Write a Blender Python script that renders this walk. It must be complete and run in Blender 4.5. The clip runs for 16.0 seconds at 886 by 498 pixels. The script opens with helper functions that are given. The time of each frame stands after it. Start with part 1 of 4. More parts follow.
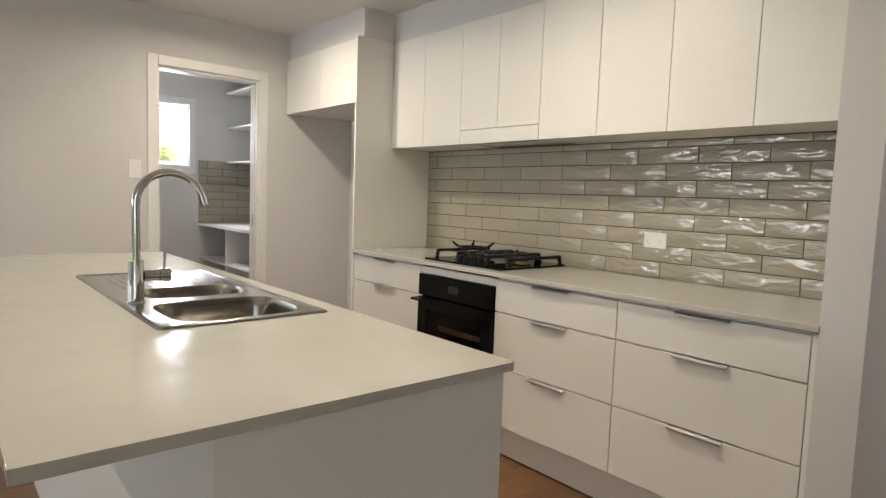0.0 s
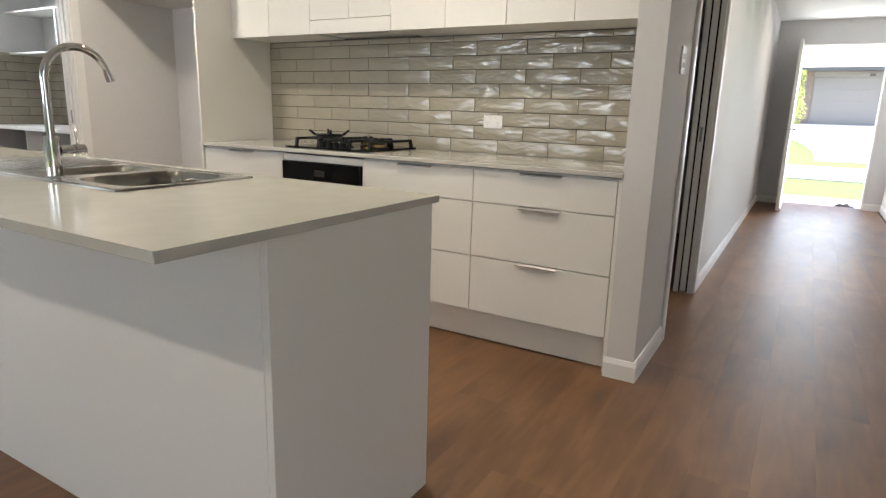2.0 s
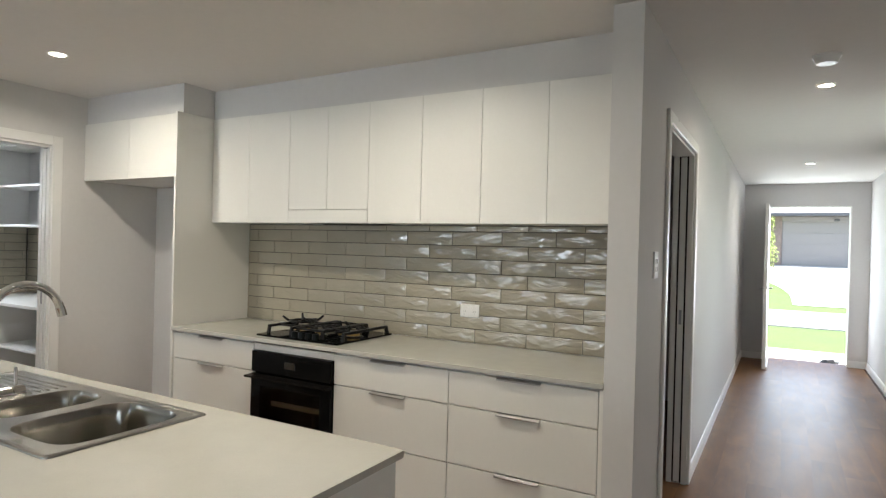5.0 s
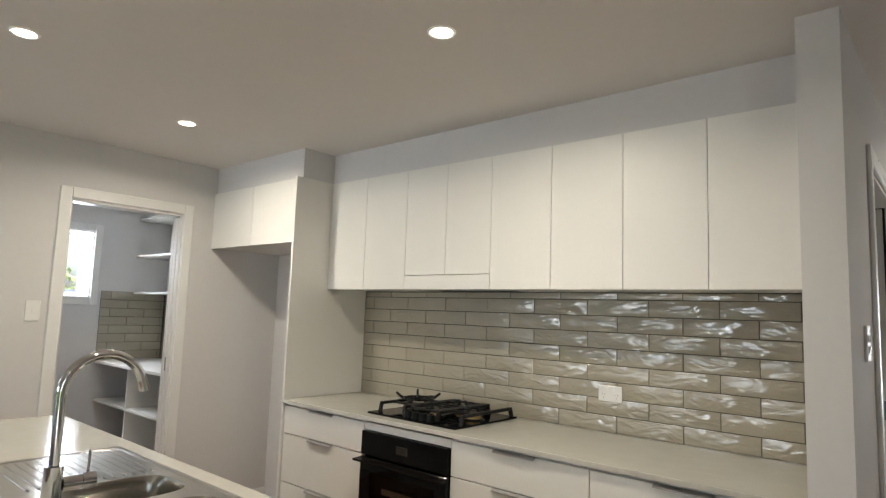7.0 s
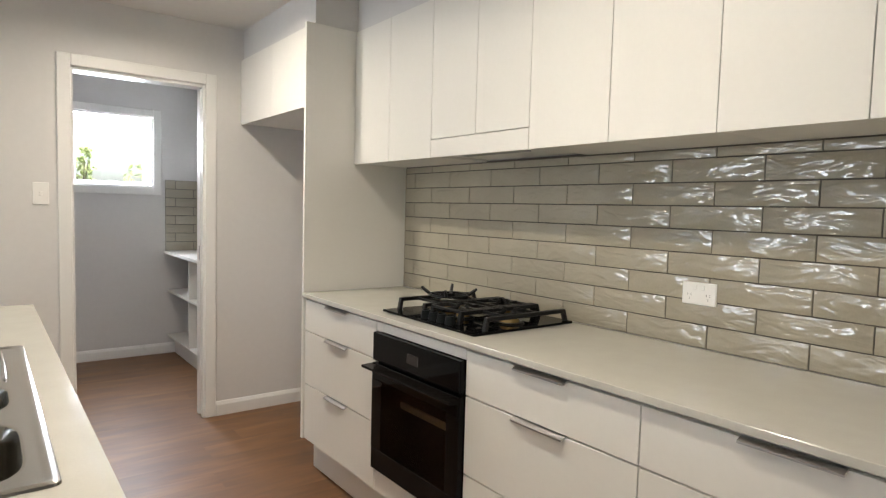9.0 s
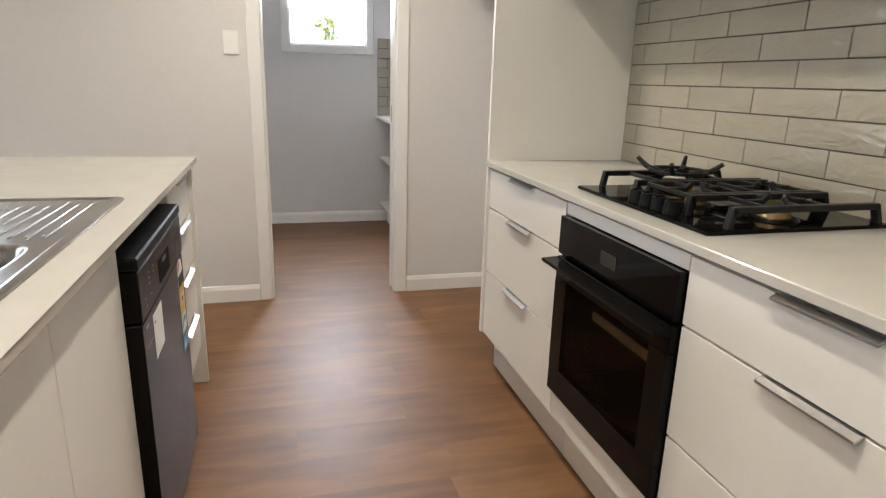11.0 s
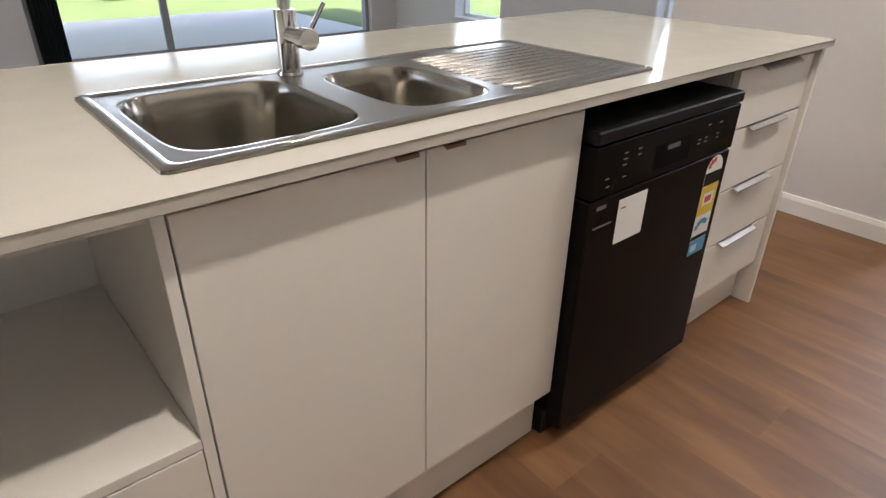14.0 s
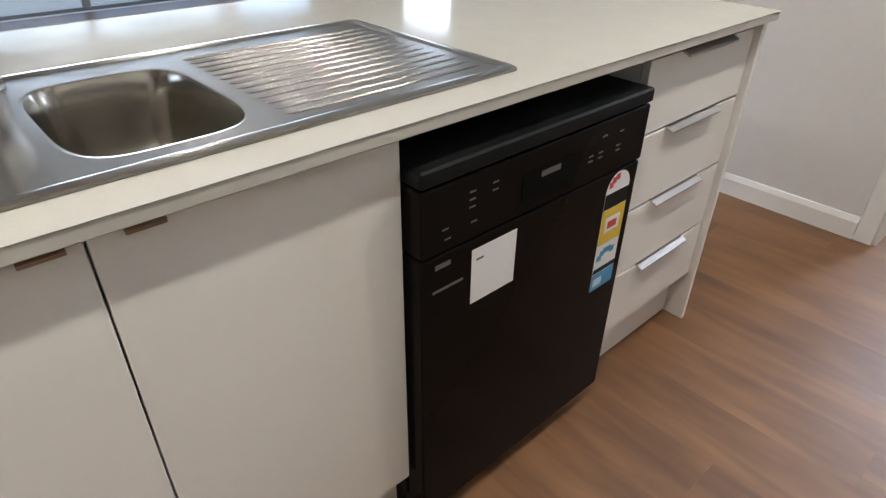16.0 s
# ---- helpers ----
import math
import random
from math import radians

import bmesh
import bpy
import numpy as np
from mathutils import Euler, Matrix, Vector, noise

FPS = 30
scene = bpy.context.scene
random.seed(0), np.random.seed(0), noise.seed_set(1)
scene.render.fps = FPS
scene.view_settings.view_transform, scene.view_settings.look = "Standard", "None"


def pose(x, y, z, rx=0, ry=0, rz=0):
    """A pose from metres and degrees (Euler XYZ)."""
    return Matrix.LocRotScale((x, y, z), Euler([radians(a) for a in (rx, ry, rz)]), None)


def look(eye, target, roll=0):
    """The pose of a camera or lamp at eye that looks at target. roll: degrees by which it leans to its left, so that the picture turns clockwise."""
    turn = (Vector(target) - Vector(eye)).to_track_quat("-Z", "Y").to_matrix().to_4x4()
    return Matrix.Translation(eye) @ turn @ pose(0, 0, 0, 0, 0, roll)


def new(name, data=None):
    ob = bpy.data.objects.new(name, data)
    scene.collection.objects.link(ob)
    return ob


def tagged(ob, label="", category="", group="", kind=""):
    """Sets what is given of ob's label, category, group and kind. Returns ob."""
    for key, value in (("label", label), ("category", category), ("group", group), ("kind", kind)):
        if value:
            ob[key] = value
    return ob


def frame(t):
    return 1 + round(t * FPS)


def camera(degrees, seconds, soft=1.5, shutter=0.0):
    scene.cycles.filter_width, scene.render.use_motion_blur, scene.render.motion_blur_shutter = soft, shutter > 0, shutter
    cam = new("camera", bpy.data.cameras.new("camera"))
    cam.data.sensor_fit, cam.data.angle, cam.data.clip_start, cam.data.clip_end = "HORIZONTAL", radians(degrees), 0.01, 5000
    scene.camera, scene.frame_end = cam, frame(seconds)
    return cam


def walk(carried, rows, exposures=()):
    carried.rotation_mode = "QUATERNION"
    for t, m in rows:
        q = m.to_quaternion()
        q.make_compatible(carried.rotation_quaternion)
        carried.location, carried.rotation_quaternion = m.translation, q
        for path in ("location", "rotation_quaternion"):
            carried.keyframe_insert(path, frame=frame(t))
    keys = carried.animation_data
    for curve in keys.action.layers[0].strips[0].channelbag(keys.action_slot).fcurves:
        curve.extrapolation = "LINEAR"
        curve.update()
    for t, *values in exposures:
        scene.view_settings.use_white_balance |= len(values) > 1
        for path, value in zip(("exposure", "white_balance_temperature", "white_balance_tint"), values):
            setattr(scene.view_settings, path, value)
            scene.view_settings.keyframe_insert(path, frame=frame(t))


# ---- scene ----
cam = camera(72.5, 16.0, soft=1.3)
PATH = [
    (0, (0.112, 0.255, 1.245), (1.409, 1.768, 1.074), 2.1),
    (0.5, (-0.014, 0.259, 1.227), (1.44, 1.617, 1.022), 1.9),
    (1, (-0.139, 0.277, 1.222), (1.43, 1.488, 0.955), 1.7),
    (1.5, (-0.288, 0.251, 1.2), (1.354, 1.336, 0.845), 1.7),
    (2, (-0.391, 0.242, 1.136), (1.29, 1.228, 0.687), 1.6),
    (2.5, (-0.412, 0.245, 1.124), (1.288, 1.162, 0.605), 1.6),
    (3, (-0.346, 0.26, 1.157), (1.367, 1.141, 0.618), 1.7),
    (3.5, (-0.251, 0.273, 1.238), (1.481, 1.147, 0.748), 1.7),
    (4, (-0.219, 0.271, 1.321), (1.534, 1.162, 0.958), 1.7),
    (4.5, (-0.233, 0.264, 1.376), (1.53, 1.192, 1.191), 1.6),
    (5, (-0.256, 0.269, 1.427), (1.486, 1.25, 1.42), 1.5),
    (7.5, (0.231, 0.545, 1.410), (1.672, 1.916, 1.619), 1.5),
    (8, (0.462, 0.57, 1.388), (1.835, 2.02, 1.502), 1.4),
    (10.5, (1.294, 1.126, 1.229), (2.063, 2.918, 0.786), 1.7),
    (11, (1.343, 1.223, 1.199), (1.856, 3.081, 0.664), 1.7),
    (11.5, (1.409, 1.256, 1.176), (1.603, 3.152, 0.571), 1.8),
    (12, (1.492, 1.271, 1.183), (1.32, 3.145, 0.505), 1.8),
    (12.5, (1.543, 1.322, 1.174), (0.986, 3.096, 0.436), 1.6),
    (13, (1.588, 1.411, 1.18), (0.68, 2.997, 0.367), 1.7),
    (13.5, (1.638, 1.485, 1.173), (0.459, 2.842, 0.296), 1.2),
    (14, (1.717, 1.579, 1.172), (0.372, 2.724, 0.234), 0.9),
    (14.5, (1.752, 1.705, 1.171), (0.337, 2.705, 0.172), 0.7),
    (15, (1.735, 1.833, 1.165), (0.321, 2.797, 0.131), 0.8),
    (15.5, (1.67, 1.945, 1.179), (0.31, 2.958, 0.118), 0.6),
    (16, (1.618, 2.061, 1.18), (0.372, 3.2, 0.107), 0.7),
]

EXPOSURES = [(0.0, 2.24, 6750, 10), (0.5, 2.20, 6950, 9), (1.0, 2.06, 7000, 9), (1.6, 2.18, 6600, 9), (2.5, 2.42, 6450, 9), (3.5, 2.40, 6450, 9), (5.0, 2.12, 6300, 6), (8.0, 2.22, 6500, 8),
             (10.5, 2.57, 6400, 10), (12.3, 2.46, 6400, 12), (13.2, 2.36, 6550, 15), (14.2, 2.42, 6250, 13), (15.0, 2.50, 6000, 11), (16.0, 2.45, 5900, 10)]
walk(cam, [(t, look(eye, target, roll)) for t, eye, target, roll in PATH], EXPOSURES)

# ---- light ----
world = bpy.data.worlds.new("world")
scene.world = world
world.use_nodes = True
wn = world.node_tree
sky = wn.nodes.new("ShaderNodeTexSky")
sky.sky_type, sky.sun_disc = "NISHITA", False
sky.sun_elevation, sky.sun_rotation = radians(67), radians(177)
sky.dust_density, sky.ozone_density = 4.0, 1.5
wn.links.new(sky.outputs[0], wn.nodes["Background"].inputs[0])
wn.nodes["Background"].inputs[1].default_value = 0.15

sun_data = bpy.data.lights.new("sun", "SUN")
sun_data.energy, sun_data.angle, sun_data.color = 4.2, radians(6), (1.0, 0.96, 0.9)
sun = new("sun", sun_data)
sun.matrix_world = look((0.3, -3.6, 8.5), (0, 0, 0))

CEIL = 2.40
SKYLIGHT = (0.86, 0.91, 1.0)


def day_lamp(x, y, z, tx, ty, tz, width, height, watts, spread=180):
    """An area lamp standing in for daylight through the upper part of a window or glazed door."""
    lamp = bpy.data.lights.new("daylight", "AREA")
    lamp.shape, lamp.size, lamp.size_y, lamp.energy, lamp.color = "RECTANGLE", width, height, watts, SKYLIGHT
    lamp.spread = radians(spread)
    new("daylight", lamp).matrix_world = look((x, y, z), (tx, ty, tz))


day_lamp(1.765, 6.595, 1.84, 1.765, 5.0, 1.35, 0.50, 0.32, 6.5)          # pantry window
day_lamp(-4.97, 4.22, 1.40, 0.0, 4.0, 2.2, 3.5, 0.60, 4.2, 70)            # sliding door
day_lamp(-3.44, 6.45, 1.72, -3.2, 3.0, 0.9, 0.66, 0.64, 1.2)           # living room windows
day_lamp(-0.878, 6.45, 1.72, -0.6, 3.0, 0.9, 0.66, 0.64, 1.2)
day_lamp(4.80, -0.70, 1.20, 4.80, 1.0, 0.9, 0.80, 1.60, 1.0)           # glazed door beside the passage
day_lamp(-2.60, -2.34, 1.30, -1.5, 1.0, 1.0, 2.2, 1.2, 3.2)              # added fill light, at an unseen living room door
day_lamp(9.30, 0.0, 1.25, 6.0, 0.0, 0.9, 0.86, 1.60, 5.3)              # open front door
# unseen, inferred from lamp spacing and a shadow edge: (0.63, 1.30), both at -1.11
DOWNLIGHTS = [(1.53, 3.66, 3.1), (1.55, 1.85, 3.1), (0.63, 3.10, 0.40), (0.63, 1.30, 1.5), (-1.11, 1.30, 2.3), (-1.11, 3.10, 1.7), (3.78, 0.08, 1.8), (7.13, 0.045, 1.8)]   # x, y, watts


# ---- materials ----
def material(name, color, rough=0.5, metal=0.0, vary=0.05, scale=6.0, bump=0.0, bump_scale=80.0, spec=0.5,
             coat=0.0, grain=None, rough_vary=0.05, random_object=0.0):
    m = bpy.data.materials.new(name)
    m.use_nodes = True
    nt, n = m.node_tree, m.node_tree.nodes
    b = n["Principled BSDF"]
    b.inputs["Roughness"].default_value, b.inputs["Metallic"].default_value = rough, metal
    b.inputs["Specular IOR Level"].default_value = spec
    b.inputs["Coat Weight"].default_value = coat
    geo = n.new("ShaderNodeNewGeometry")
    mapping = n.new("ShaderNodeMapping")
    nt.links.new(geo.outputs["Position"], mapping.inputs["Vector"])
    if grain:
        mapping.inputs["Scale"].default_value = grain
    big, fine = n.new("ShaderNodeTexNoise"), n.new("ShaderNodeTexNoise")
    big.inputs["Scale"].default_value, big.inputs["Detail"].default_value = scale, 4
    fine.inputs["Scale"].default_value, fine.inputs["Detail"].default_value = scale * 22, 3
    for t in (big, fine):
        nt.links.new(mapping.outputs[0], t.inputs["Vector"])
    add = n.new("ShaderNodeMath")
    add.operation = "ADD"
    nt.links.new(big.outputs["Fac"], add.inputs[0])
    nt.links.new(fine.outputs["Fac"], add.inputs[1])
    ramp = n.new("ShaderNodeMapRange")
    ramp.inputs["From Min"].default_value, ramp.inputs["From Max"].default_value = 0.6, 1.4
    ramp.inputs["To Min"].default_value, ramp.inputs["To Max"].default_value = 1 - vary, 1 + vary
    nt.links.new(add.outputs[0], ramp.inputs["Value"])
    tone = n.new("ShaderNodeVectorMath")
    tone.operation = "SCALE"
    tone.inputs[0].default_value = color
    value = ramp.outputs[0]
    if random_object:
        info = n.new("ShaderNodeObjectInfo")
        rr = n.new("ShaderNodeMapRange")
        rr.inputs["To Min"].default_value, rr.inputs["To Max"].default_value = 1 - random_object, 1 + random_object
        nt.links.new(info.outputs["Random"], rr.inputs["Value"])
        mul = n.new("ShaderNodeMath")
        mul.operation = "MULTIPLY"
        nt.links.new(value, mul.inputs[0])
        nt.links.new(rr.outputs[0], mul.inputs[1])
        value = mul.outputs[0]
    nt.links.new(value, tone.inputs["Scale"])
    nt.links.new(tone.outputs[0], b.inputs["Base Color"])
    if rough_vary:
        rm = n.new("ShaderNodeMapRange")
        rm.inputs["From Min"].default_value, rm.inputs["From Max"].default_value = 0.3, 0.7
        rm.inputs["To Min"].default_value, rm.inputs["To Max"].default_value = max(0, rough - rough_vary), min(1, rough + rough_vary)
        nt.links.new(big.outputs["Fac"], rm.inputs["Value"])
        nt.links.new(rm.outputs[0], b.inputs["Roughness"])
    if bump:
        bt, bn = n.new("ShaderNodeTexNoise"), n.new("ShaderNodeBump")
        bt.inputs["Scale"].default_value, bt.inputs["Detail"].default_value = bump_scale, 3
        nt.links.new(mapping.outputs[0], bt.inputs["Vector"])
        bn.inputs["Strength"].default_value, bn.inputs["Distance"].default_value = bump, 0.01
        nt.links.new(bt.outputs["Fac"], bn.inputs["Height"])
        nt.links.new(bn.outputs[0], b.inputs["Normal"])
    return m


def plank_material(name, per_island):
    m = bpy.data.materials.new(name)
    m.use_nodes = True
    nt, n = m.node_tree, m.node_tree.nodes
    b = n["Principled BSDF"]
    b.inputs["Specular IOR Level"].default_value = 0.70
    geo = n.new("ShaderNodeNewGeometry")
    rnd = geo.outputs["Random Per Island"] if per_island else n.new("ShaderNodeObjectInfo").outputs["Random"]
    off = n.new("ShaderNodeVectorMath")
    off.operation = "MULTIPLY_ADD"
    off.inputs[1].default_value = (1, 1, 1)
    comb = n.new("ShaderNodeCombineXYZ")
    far = n.new("ShaderNodeMath")
    far.operation, far.inputs[1].default_value = "MULTIPLY", 37.0
    nt.links.new(rnd, far.inputs[0])
    nt.links.new(far.outputs[0], comb.inputs["X"])
    nt.links.new(far.outputs[0], comb.inputs["Z"])
    nt.links.new(geo.outputs["Position"], off.inputs[0])
    nt.links.new(comb.outputs[0], off.inputs[2])
    mp = n.new("ShaderNodeMapping")
    mp.inputs["Scale"].default_value = (1.8, 13, 1)
    nt.links.new(off.outputs[0], mp.inputs["Vector"])
    fibre = n.new("ShaderNodeTexNoise")
    fibre.inputs["Scale"].default_value, fibre.inputs["Detail"].default_value, fibre.inputs["Distortion"].default_value = 1.6, 8, 0.6
    nt.links.new(mp.outputs[0], fibre.inputs["Vector"])
    mp2 = n.new("ShaderNodeMapping")
    mp2.inputs["Scale"].default_value = (1.7, 4.5, 1)
    nt.links.new(off.outputs[0], mp2.inputs["Vector"])
    cloud = n.new("ShaderNodeTexNoise")
    cloud.inputs["Scale"].default_value, cloud.inputs["Detail"].default_value = 1.3, 3
    nt.links.new(mp2.outputs[0], cloud.inputs["Vector"])
    mix = n.new("ShaderNodeMath")
    mix.operation = "MULTIPLY_ADD"
    mix.inputs[1].default_value = 0.45
    nt.links.new(fibre.outputs["Fac"], mix.inputs[0])
    half = n.new("ShaderNodeMath")
    half.operation, half.inputs[1].default_value = "MULTIPLY", 0.55
    nt.links.new(cloud.outputs["Fac"], half.inputs[0])
    nt.links.new(half.outputs[0], mix.inputs[2])
    shift = n.new("ShaderNodeMath")
    shift.operation, shift.inputs[1].default_value = "MULTIPLY_ADD", 0.07
    nt.links.new(rnd, shift.inputs[0])
    less = n.new("ShaderNodeMath")
    less.operation, less.inputs[1].default_value = "SUBTRACT", 0.035
    nt.links.new(mix.outputs[0], less.inputs[0])
    nt.links.new(less.outputs[0], shift.inputs[2])
    ramp = n.new("ShaderNodeValToRGB")
    e = ramp.color_ramp.elements
    e[0].position, e[0].color = 0.27, (0.090, 0.037, 0.0130, 1)
    e[1].position, e[1].color = 0.76, (0.290, 0.146, 0.057, 1)
    mid = e.new(0.5)
    mid.color = (0.172, 0.080, 0.0290, 1)
    nt.links.new(shift.outputs[0], ramp.inputs[0])
    nt.links.new(ramp.outputs[0], b.inputs["Base Color"])
    rm = n.new("ShaderNodeMapRange")
    rm.inputs["To Min"].default_value, rm.inputs["To Max"].default_value = 0.36, 0.54
    nt.links.new(fibre.outputs["Fac"], rm.inputs["Value"])
    nt.links.new(rm.outputs[0], b.inputs["Roughness"])
    bn = n.new("ShaderNodeBump")
    bn.inputs["Strength"].default_value, bn.inputs["Distance"].default_value = 0.10, 0.003
    nt.links.new(fibre.outputs["Fac"], bn.inputs["Height"])
    nt.links.new(bn.outputs[0], b.inputs["Normal"])
    return m


def glazed_tile(name):
    """Hand-made look: a wavy, glossy glaze with slight tone changes from tile to tile."""
    m = material(name, (0.355, 0.322, 0.254), rough=0.12, vary=0.07, scale=7, rough_vary=0.0, random_object=0.06, spec=0.85)
    nt, n = m.node_tree, m.node_tree.nodes
    geo = n.new("ShaderNodeNewGeometry")
    info = n.new("ShaderNodeObjectInfo")
    mul = n.new("ShaderNodeMath")
    mul.operation, mul.inputs[1].default_value = "MULTIPLY", 19.0
    nt.links.new(info.outputs["Random"], mul.inputs[0])
    mp = n.new("ShaderNodeMapping")
    mp.inputs["Scale"].default_value = (5, 8, 22)
    nt.links.new(geo.outputs["Position"], mp.inputs["Vector"])
    wave = n.new("ShaderNodeTexNoise")
    wave.noise_dimensions = "4D"
    wave.inputs["Scale"].default_value, wave.inputs["Detail"].default_value, wave.inputs["Distortion"].default_value = 1.0, 1.2, 1.6
    nt.links.new(mp.outputs[0], wave.inputs["Vector"])
    nt.links.new(mul.outputs[0], wave.inputs["W"])
    bn = n.new("ShaderNodeBump")
    bn.inputs["Strength"].default_value, bn.inputs["Distance"].default_value = 1.0, 0.0058
    nt.links.new(wave.outputs["Fac"], bn.inputs["Height"])
    nt.links.new(bn.outputs[0], n["Principled BSDF"].inputs["Normal"])
    return m


def emitter(name, color, strength):
    m = bpy.data.materials.new(name)
    m.use_nodes = True
    b = m.node_tree.nodes["Principled BSDF"]
    b.inputs["Base Color"].default_value = (*color, 1)
    b.inputs["Emission Color"].default_value = (*color, 1)
    b.inputs["Emission Strength"].default_value = strength
    return m


def glass(name, tint=(1, 1, 1), rough=0.0, shine=0.07):
    m = bpy.data.materials.new(name)
    m.use_nodes = True
    nt, n = m.node_tree, m.node_tree.nodes
    n.remove(n["Principled BSDF"])
    clear, gloss, mix = n.new("ShaderNodeBsdfTransparent"), n.new("ShaderNodeBsdfGlossy"), n.new("ShaderNodeMixShader")
    clear.inputs["Color"].default_value = (*tint, 1)
    gloss.inputs["Roughness"].default_value = rough
    mix.inputs[0].default_value = shine
    nt.links.new(clear.outputs[0], mix.inputs[1])
    nt.links.new(gloss.outputs[0], mix.inputs[2])
    nt.links.new(mix.outputs[0], n["Material Output"].inputs["Surface"])
    return m


PAINT = material("wall_paint", (0.66, 0.645, 0.635), rough=0.75, vary=0.025, scale=1.5, bump=0.06, bump_scale=260)
CEILING = material("ceiling_paint", (0.76, 0.74, 0.71), rough=0.85, vary=0.02, scale=1.2, bump=0.05, bump_scale=200)
TRIM = material("trim_enamel", (0.78, 0.77, 0.75), rough=0.32, vary=0.02, scale=4)
LAMINATE = material("white_laminate", (0.78, 0.765, 0.725), rough=0.42, vary=0.015, scale=3, bump=0.03, bump_scale=500)
CARCASS = material("white_melamine", (0.74, 0.73, 0.70), rough=0.5, vary=0.02, scale=3)
STONE = material("cream_stone", (0.51, 0.496, 0.445), rough=0.12, vary=0.035, scale=14, rough_vary=0.03)
TILE = glazed_tile("greige_glaze")
GROUT = material("grout", (0.085, 0.075, 0.062), rough=0.9, vary=0.1, scale=20, bump=0.2)
STEEL = material("brushed_steel", (0.43, 0.415, 0.385), rough=0.21, metal=1.0, vary=0.03, scale=5, grain=(1, 1, 1), rough_vary=0.0, bump=0.006, bump_scale=400)
# darker copy of the sink steel, painting in the bowls' dim reflections
BOWL_STEEL = material("darkened_bowl_steel", (0.38, 0.36, 0.32), rough=0.19, metal=1.0, vary=0.04, scale=6, rough_vary=0.03, bump=0.004, bump_scale=500)
CHROME = material("chrome", (0.66, 0.66, 0.66), rough=0.05, metal=1.0, vary=0.01, rough_vary=0.0)
ALU = material("satin_aluminium", (0.52, 0.51, 0.50), rough=0.36, metal=1.0, vary=0.03, scale=20, rough_vary=0.0)
BLACK_GLASS = material("black_glass", (0.004, 0.004, 0.0043), rough=0.05, spec=0.12, vary=0.1, rough_vary=0.02)
OVEN_WINDOW = material("smoked_glass", (0.022, 0.018, 0.015), rough=0.06, vary=0.1, rough_vary=0.02)
CAST_IRON = material("cast_iron", (0.008, 0.008, 0.0085), rough=0.42, spec=0.3, vary=0.25, scale=30, bump=0.25, bump_scale=300)
BLACK_STEEL = material("black_steel", (0.008, 0.0068, 0.006), rough=0.18, spec=0.05, vary=0.08, scale=8)
BLACK_PLASTIC = material("black_plastic", (0.008, 0.009, 0.009), rough=0.42, spec=0.10, vary=0.1, scale=20)
GREY_PRINT = material("grey_print", (0.13, 0.127, 0.125), rough=0.5, vary=0.05)
BRASS = material("brass", (0.38, 0.27, 0.12), rough=0.35, metal=1.0, vary=0.05)
BURNER_CUP = material("burner_metal", (0.03, 0.03, 0.03), rough=0.35, metal=1.0, vary=0.1)
PLASTIC = material("white_plastic", (0.82, 0.81, 0.79), rough=0.35, vary=0.01)
PAPER = material("white_paper", (0.78, 0.78, 0.77), rough=0.8, vary=0.03)
RED = material("red_print", (0.55, 0.06, 0.05), rough=0.5)
YELLOW = material("yellow_print", (0.66, 0.47, 0.05), rough=0.5)
BLUE = material("blue_print", (0.08, 0.30, 0.52), rough=0.5)
PALE_BLUE = material("pale_blue_print", (0.55, 0.70, 0.80), rough=0.5)
FLOOR_BASE = material("floor_underlay", (0.06, 0.03, 0.015), rough=0.8)
BRONZE = material("brushed_bronze", (0.30, 0.22, 0.16), rough=0.4, metal=1.0, vary=0.05)
GRIP_BLACK = material("grip_black", (0.003, 0.003, 0.003), rough=0.6, spec=0.05)
# near-black that paints the shade inside open slots
SLOT_SHADE = material("slot_shade", (0.02, 0.02, 0.02), rough=0.9)
FRAME_GREY = material("grey_window_frame", (0.30, 0.31, 0.33), rough=0.4, vary=0.03)
FRAME_WHITE = material("white_window_frame", (0.76, 0.77, 0.78), rough=0.35, vary=0.02)
GLASS = glass("clear_glass", (0.97, 0.98, 0.98))
SMOKED = glass("smoked_clear_glass", (0.60, 0.54, 0.47), 0.03, 0.018)
LED = emitter("downlight_glow", (1.0, 0.93, 0.80), 6.0)
PLANK = plank_material("brown_vinyl_plank", False)
PLANK_REST = plank_material("brown_vinyl_plank_far", True)
CONCRETE = material("concrete", (0.50, 0.495, 0.475), rough=0.85, vary=0.08, scale=1.5, bump=0.2, bump_scale=60)
ASPHALT = material("pale_road", (0.30, 0.30, 0.30), rough=0.9, vary=0.1, scale=2, bump=0.3, bump_scale=60)
GRASS = material("grass", (0.070, 0.105, 0.026), rough=0.9, vary=0.35, scale=1.3, bump=0.6, bump_scale=40)
LEAF = material("leaf", (0.33, 0.38, 0.13), rough=0.6, vary=0.2, scale=5)
LEAF_DARK = material("dark_leaf", (0.07, 0.10, 0.04), rough=0.6, vary=0.25, scale=5)
BARK = material("bark", (0.12, 0.085, 0.06), rough=0.9, vary=0.3, scale=10)
FENCE = material("blue_grey_fence_steel", (0.13, 0.15, 0.20), rough=0.5, vary=0.05, scale=2)
TIMBER = material("grey_fence_timber", (0.27, 0.26, 0.255), rough=0.8, vary=0.2, scale=3, grain=(8, 8, 1))
RUST = material("red_brown_post", (0.42, 0.10, 0.06), rough=0.6, vary=0.1)
BRICK = material("brown_brick", (0.22, 0.17, 0.15), rough=0.9, vary=0.3, scale=6)
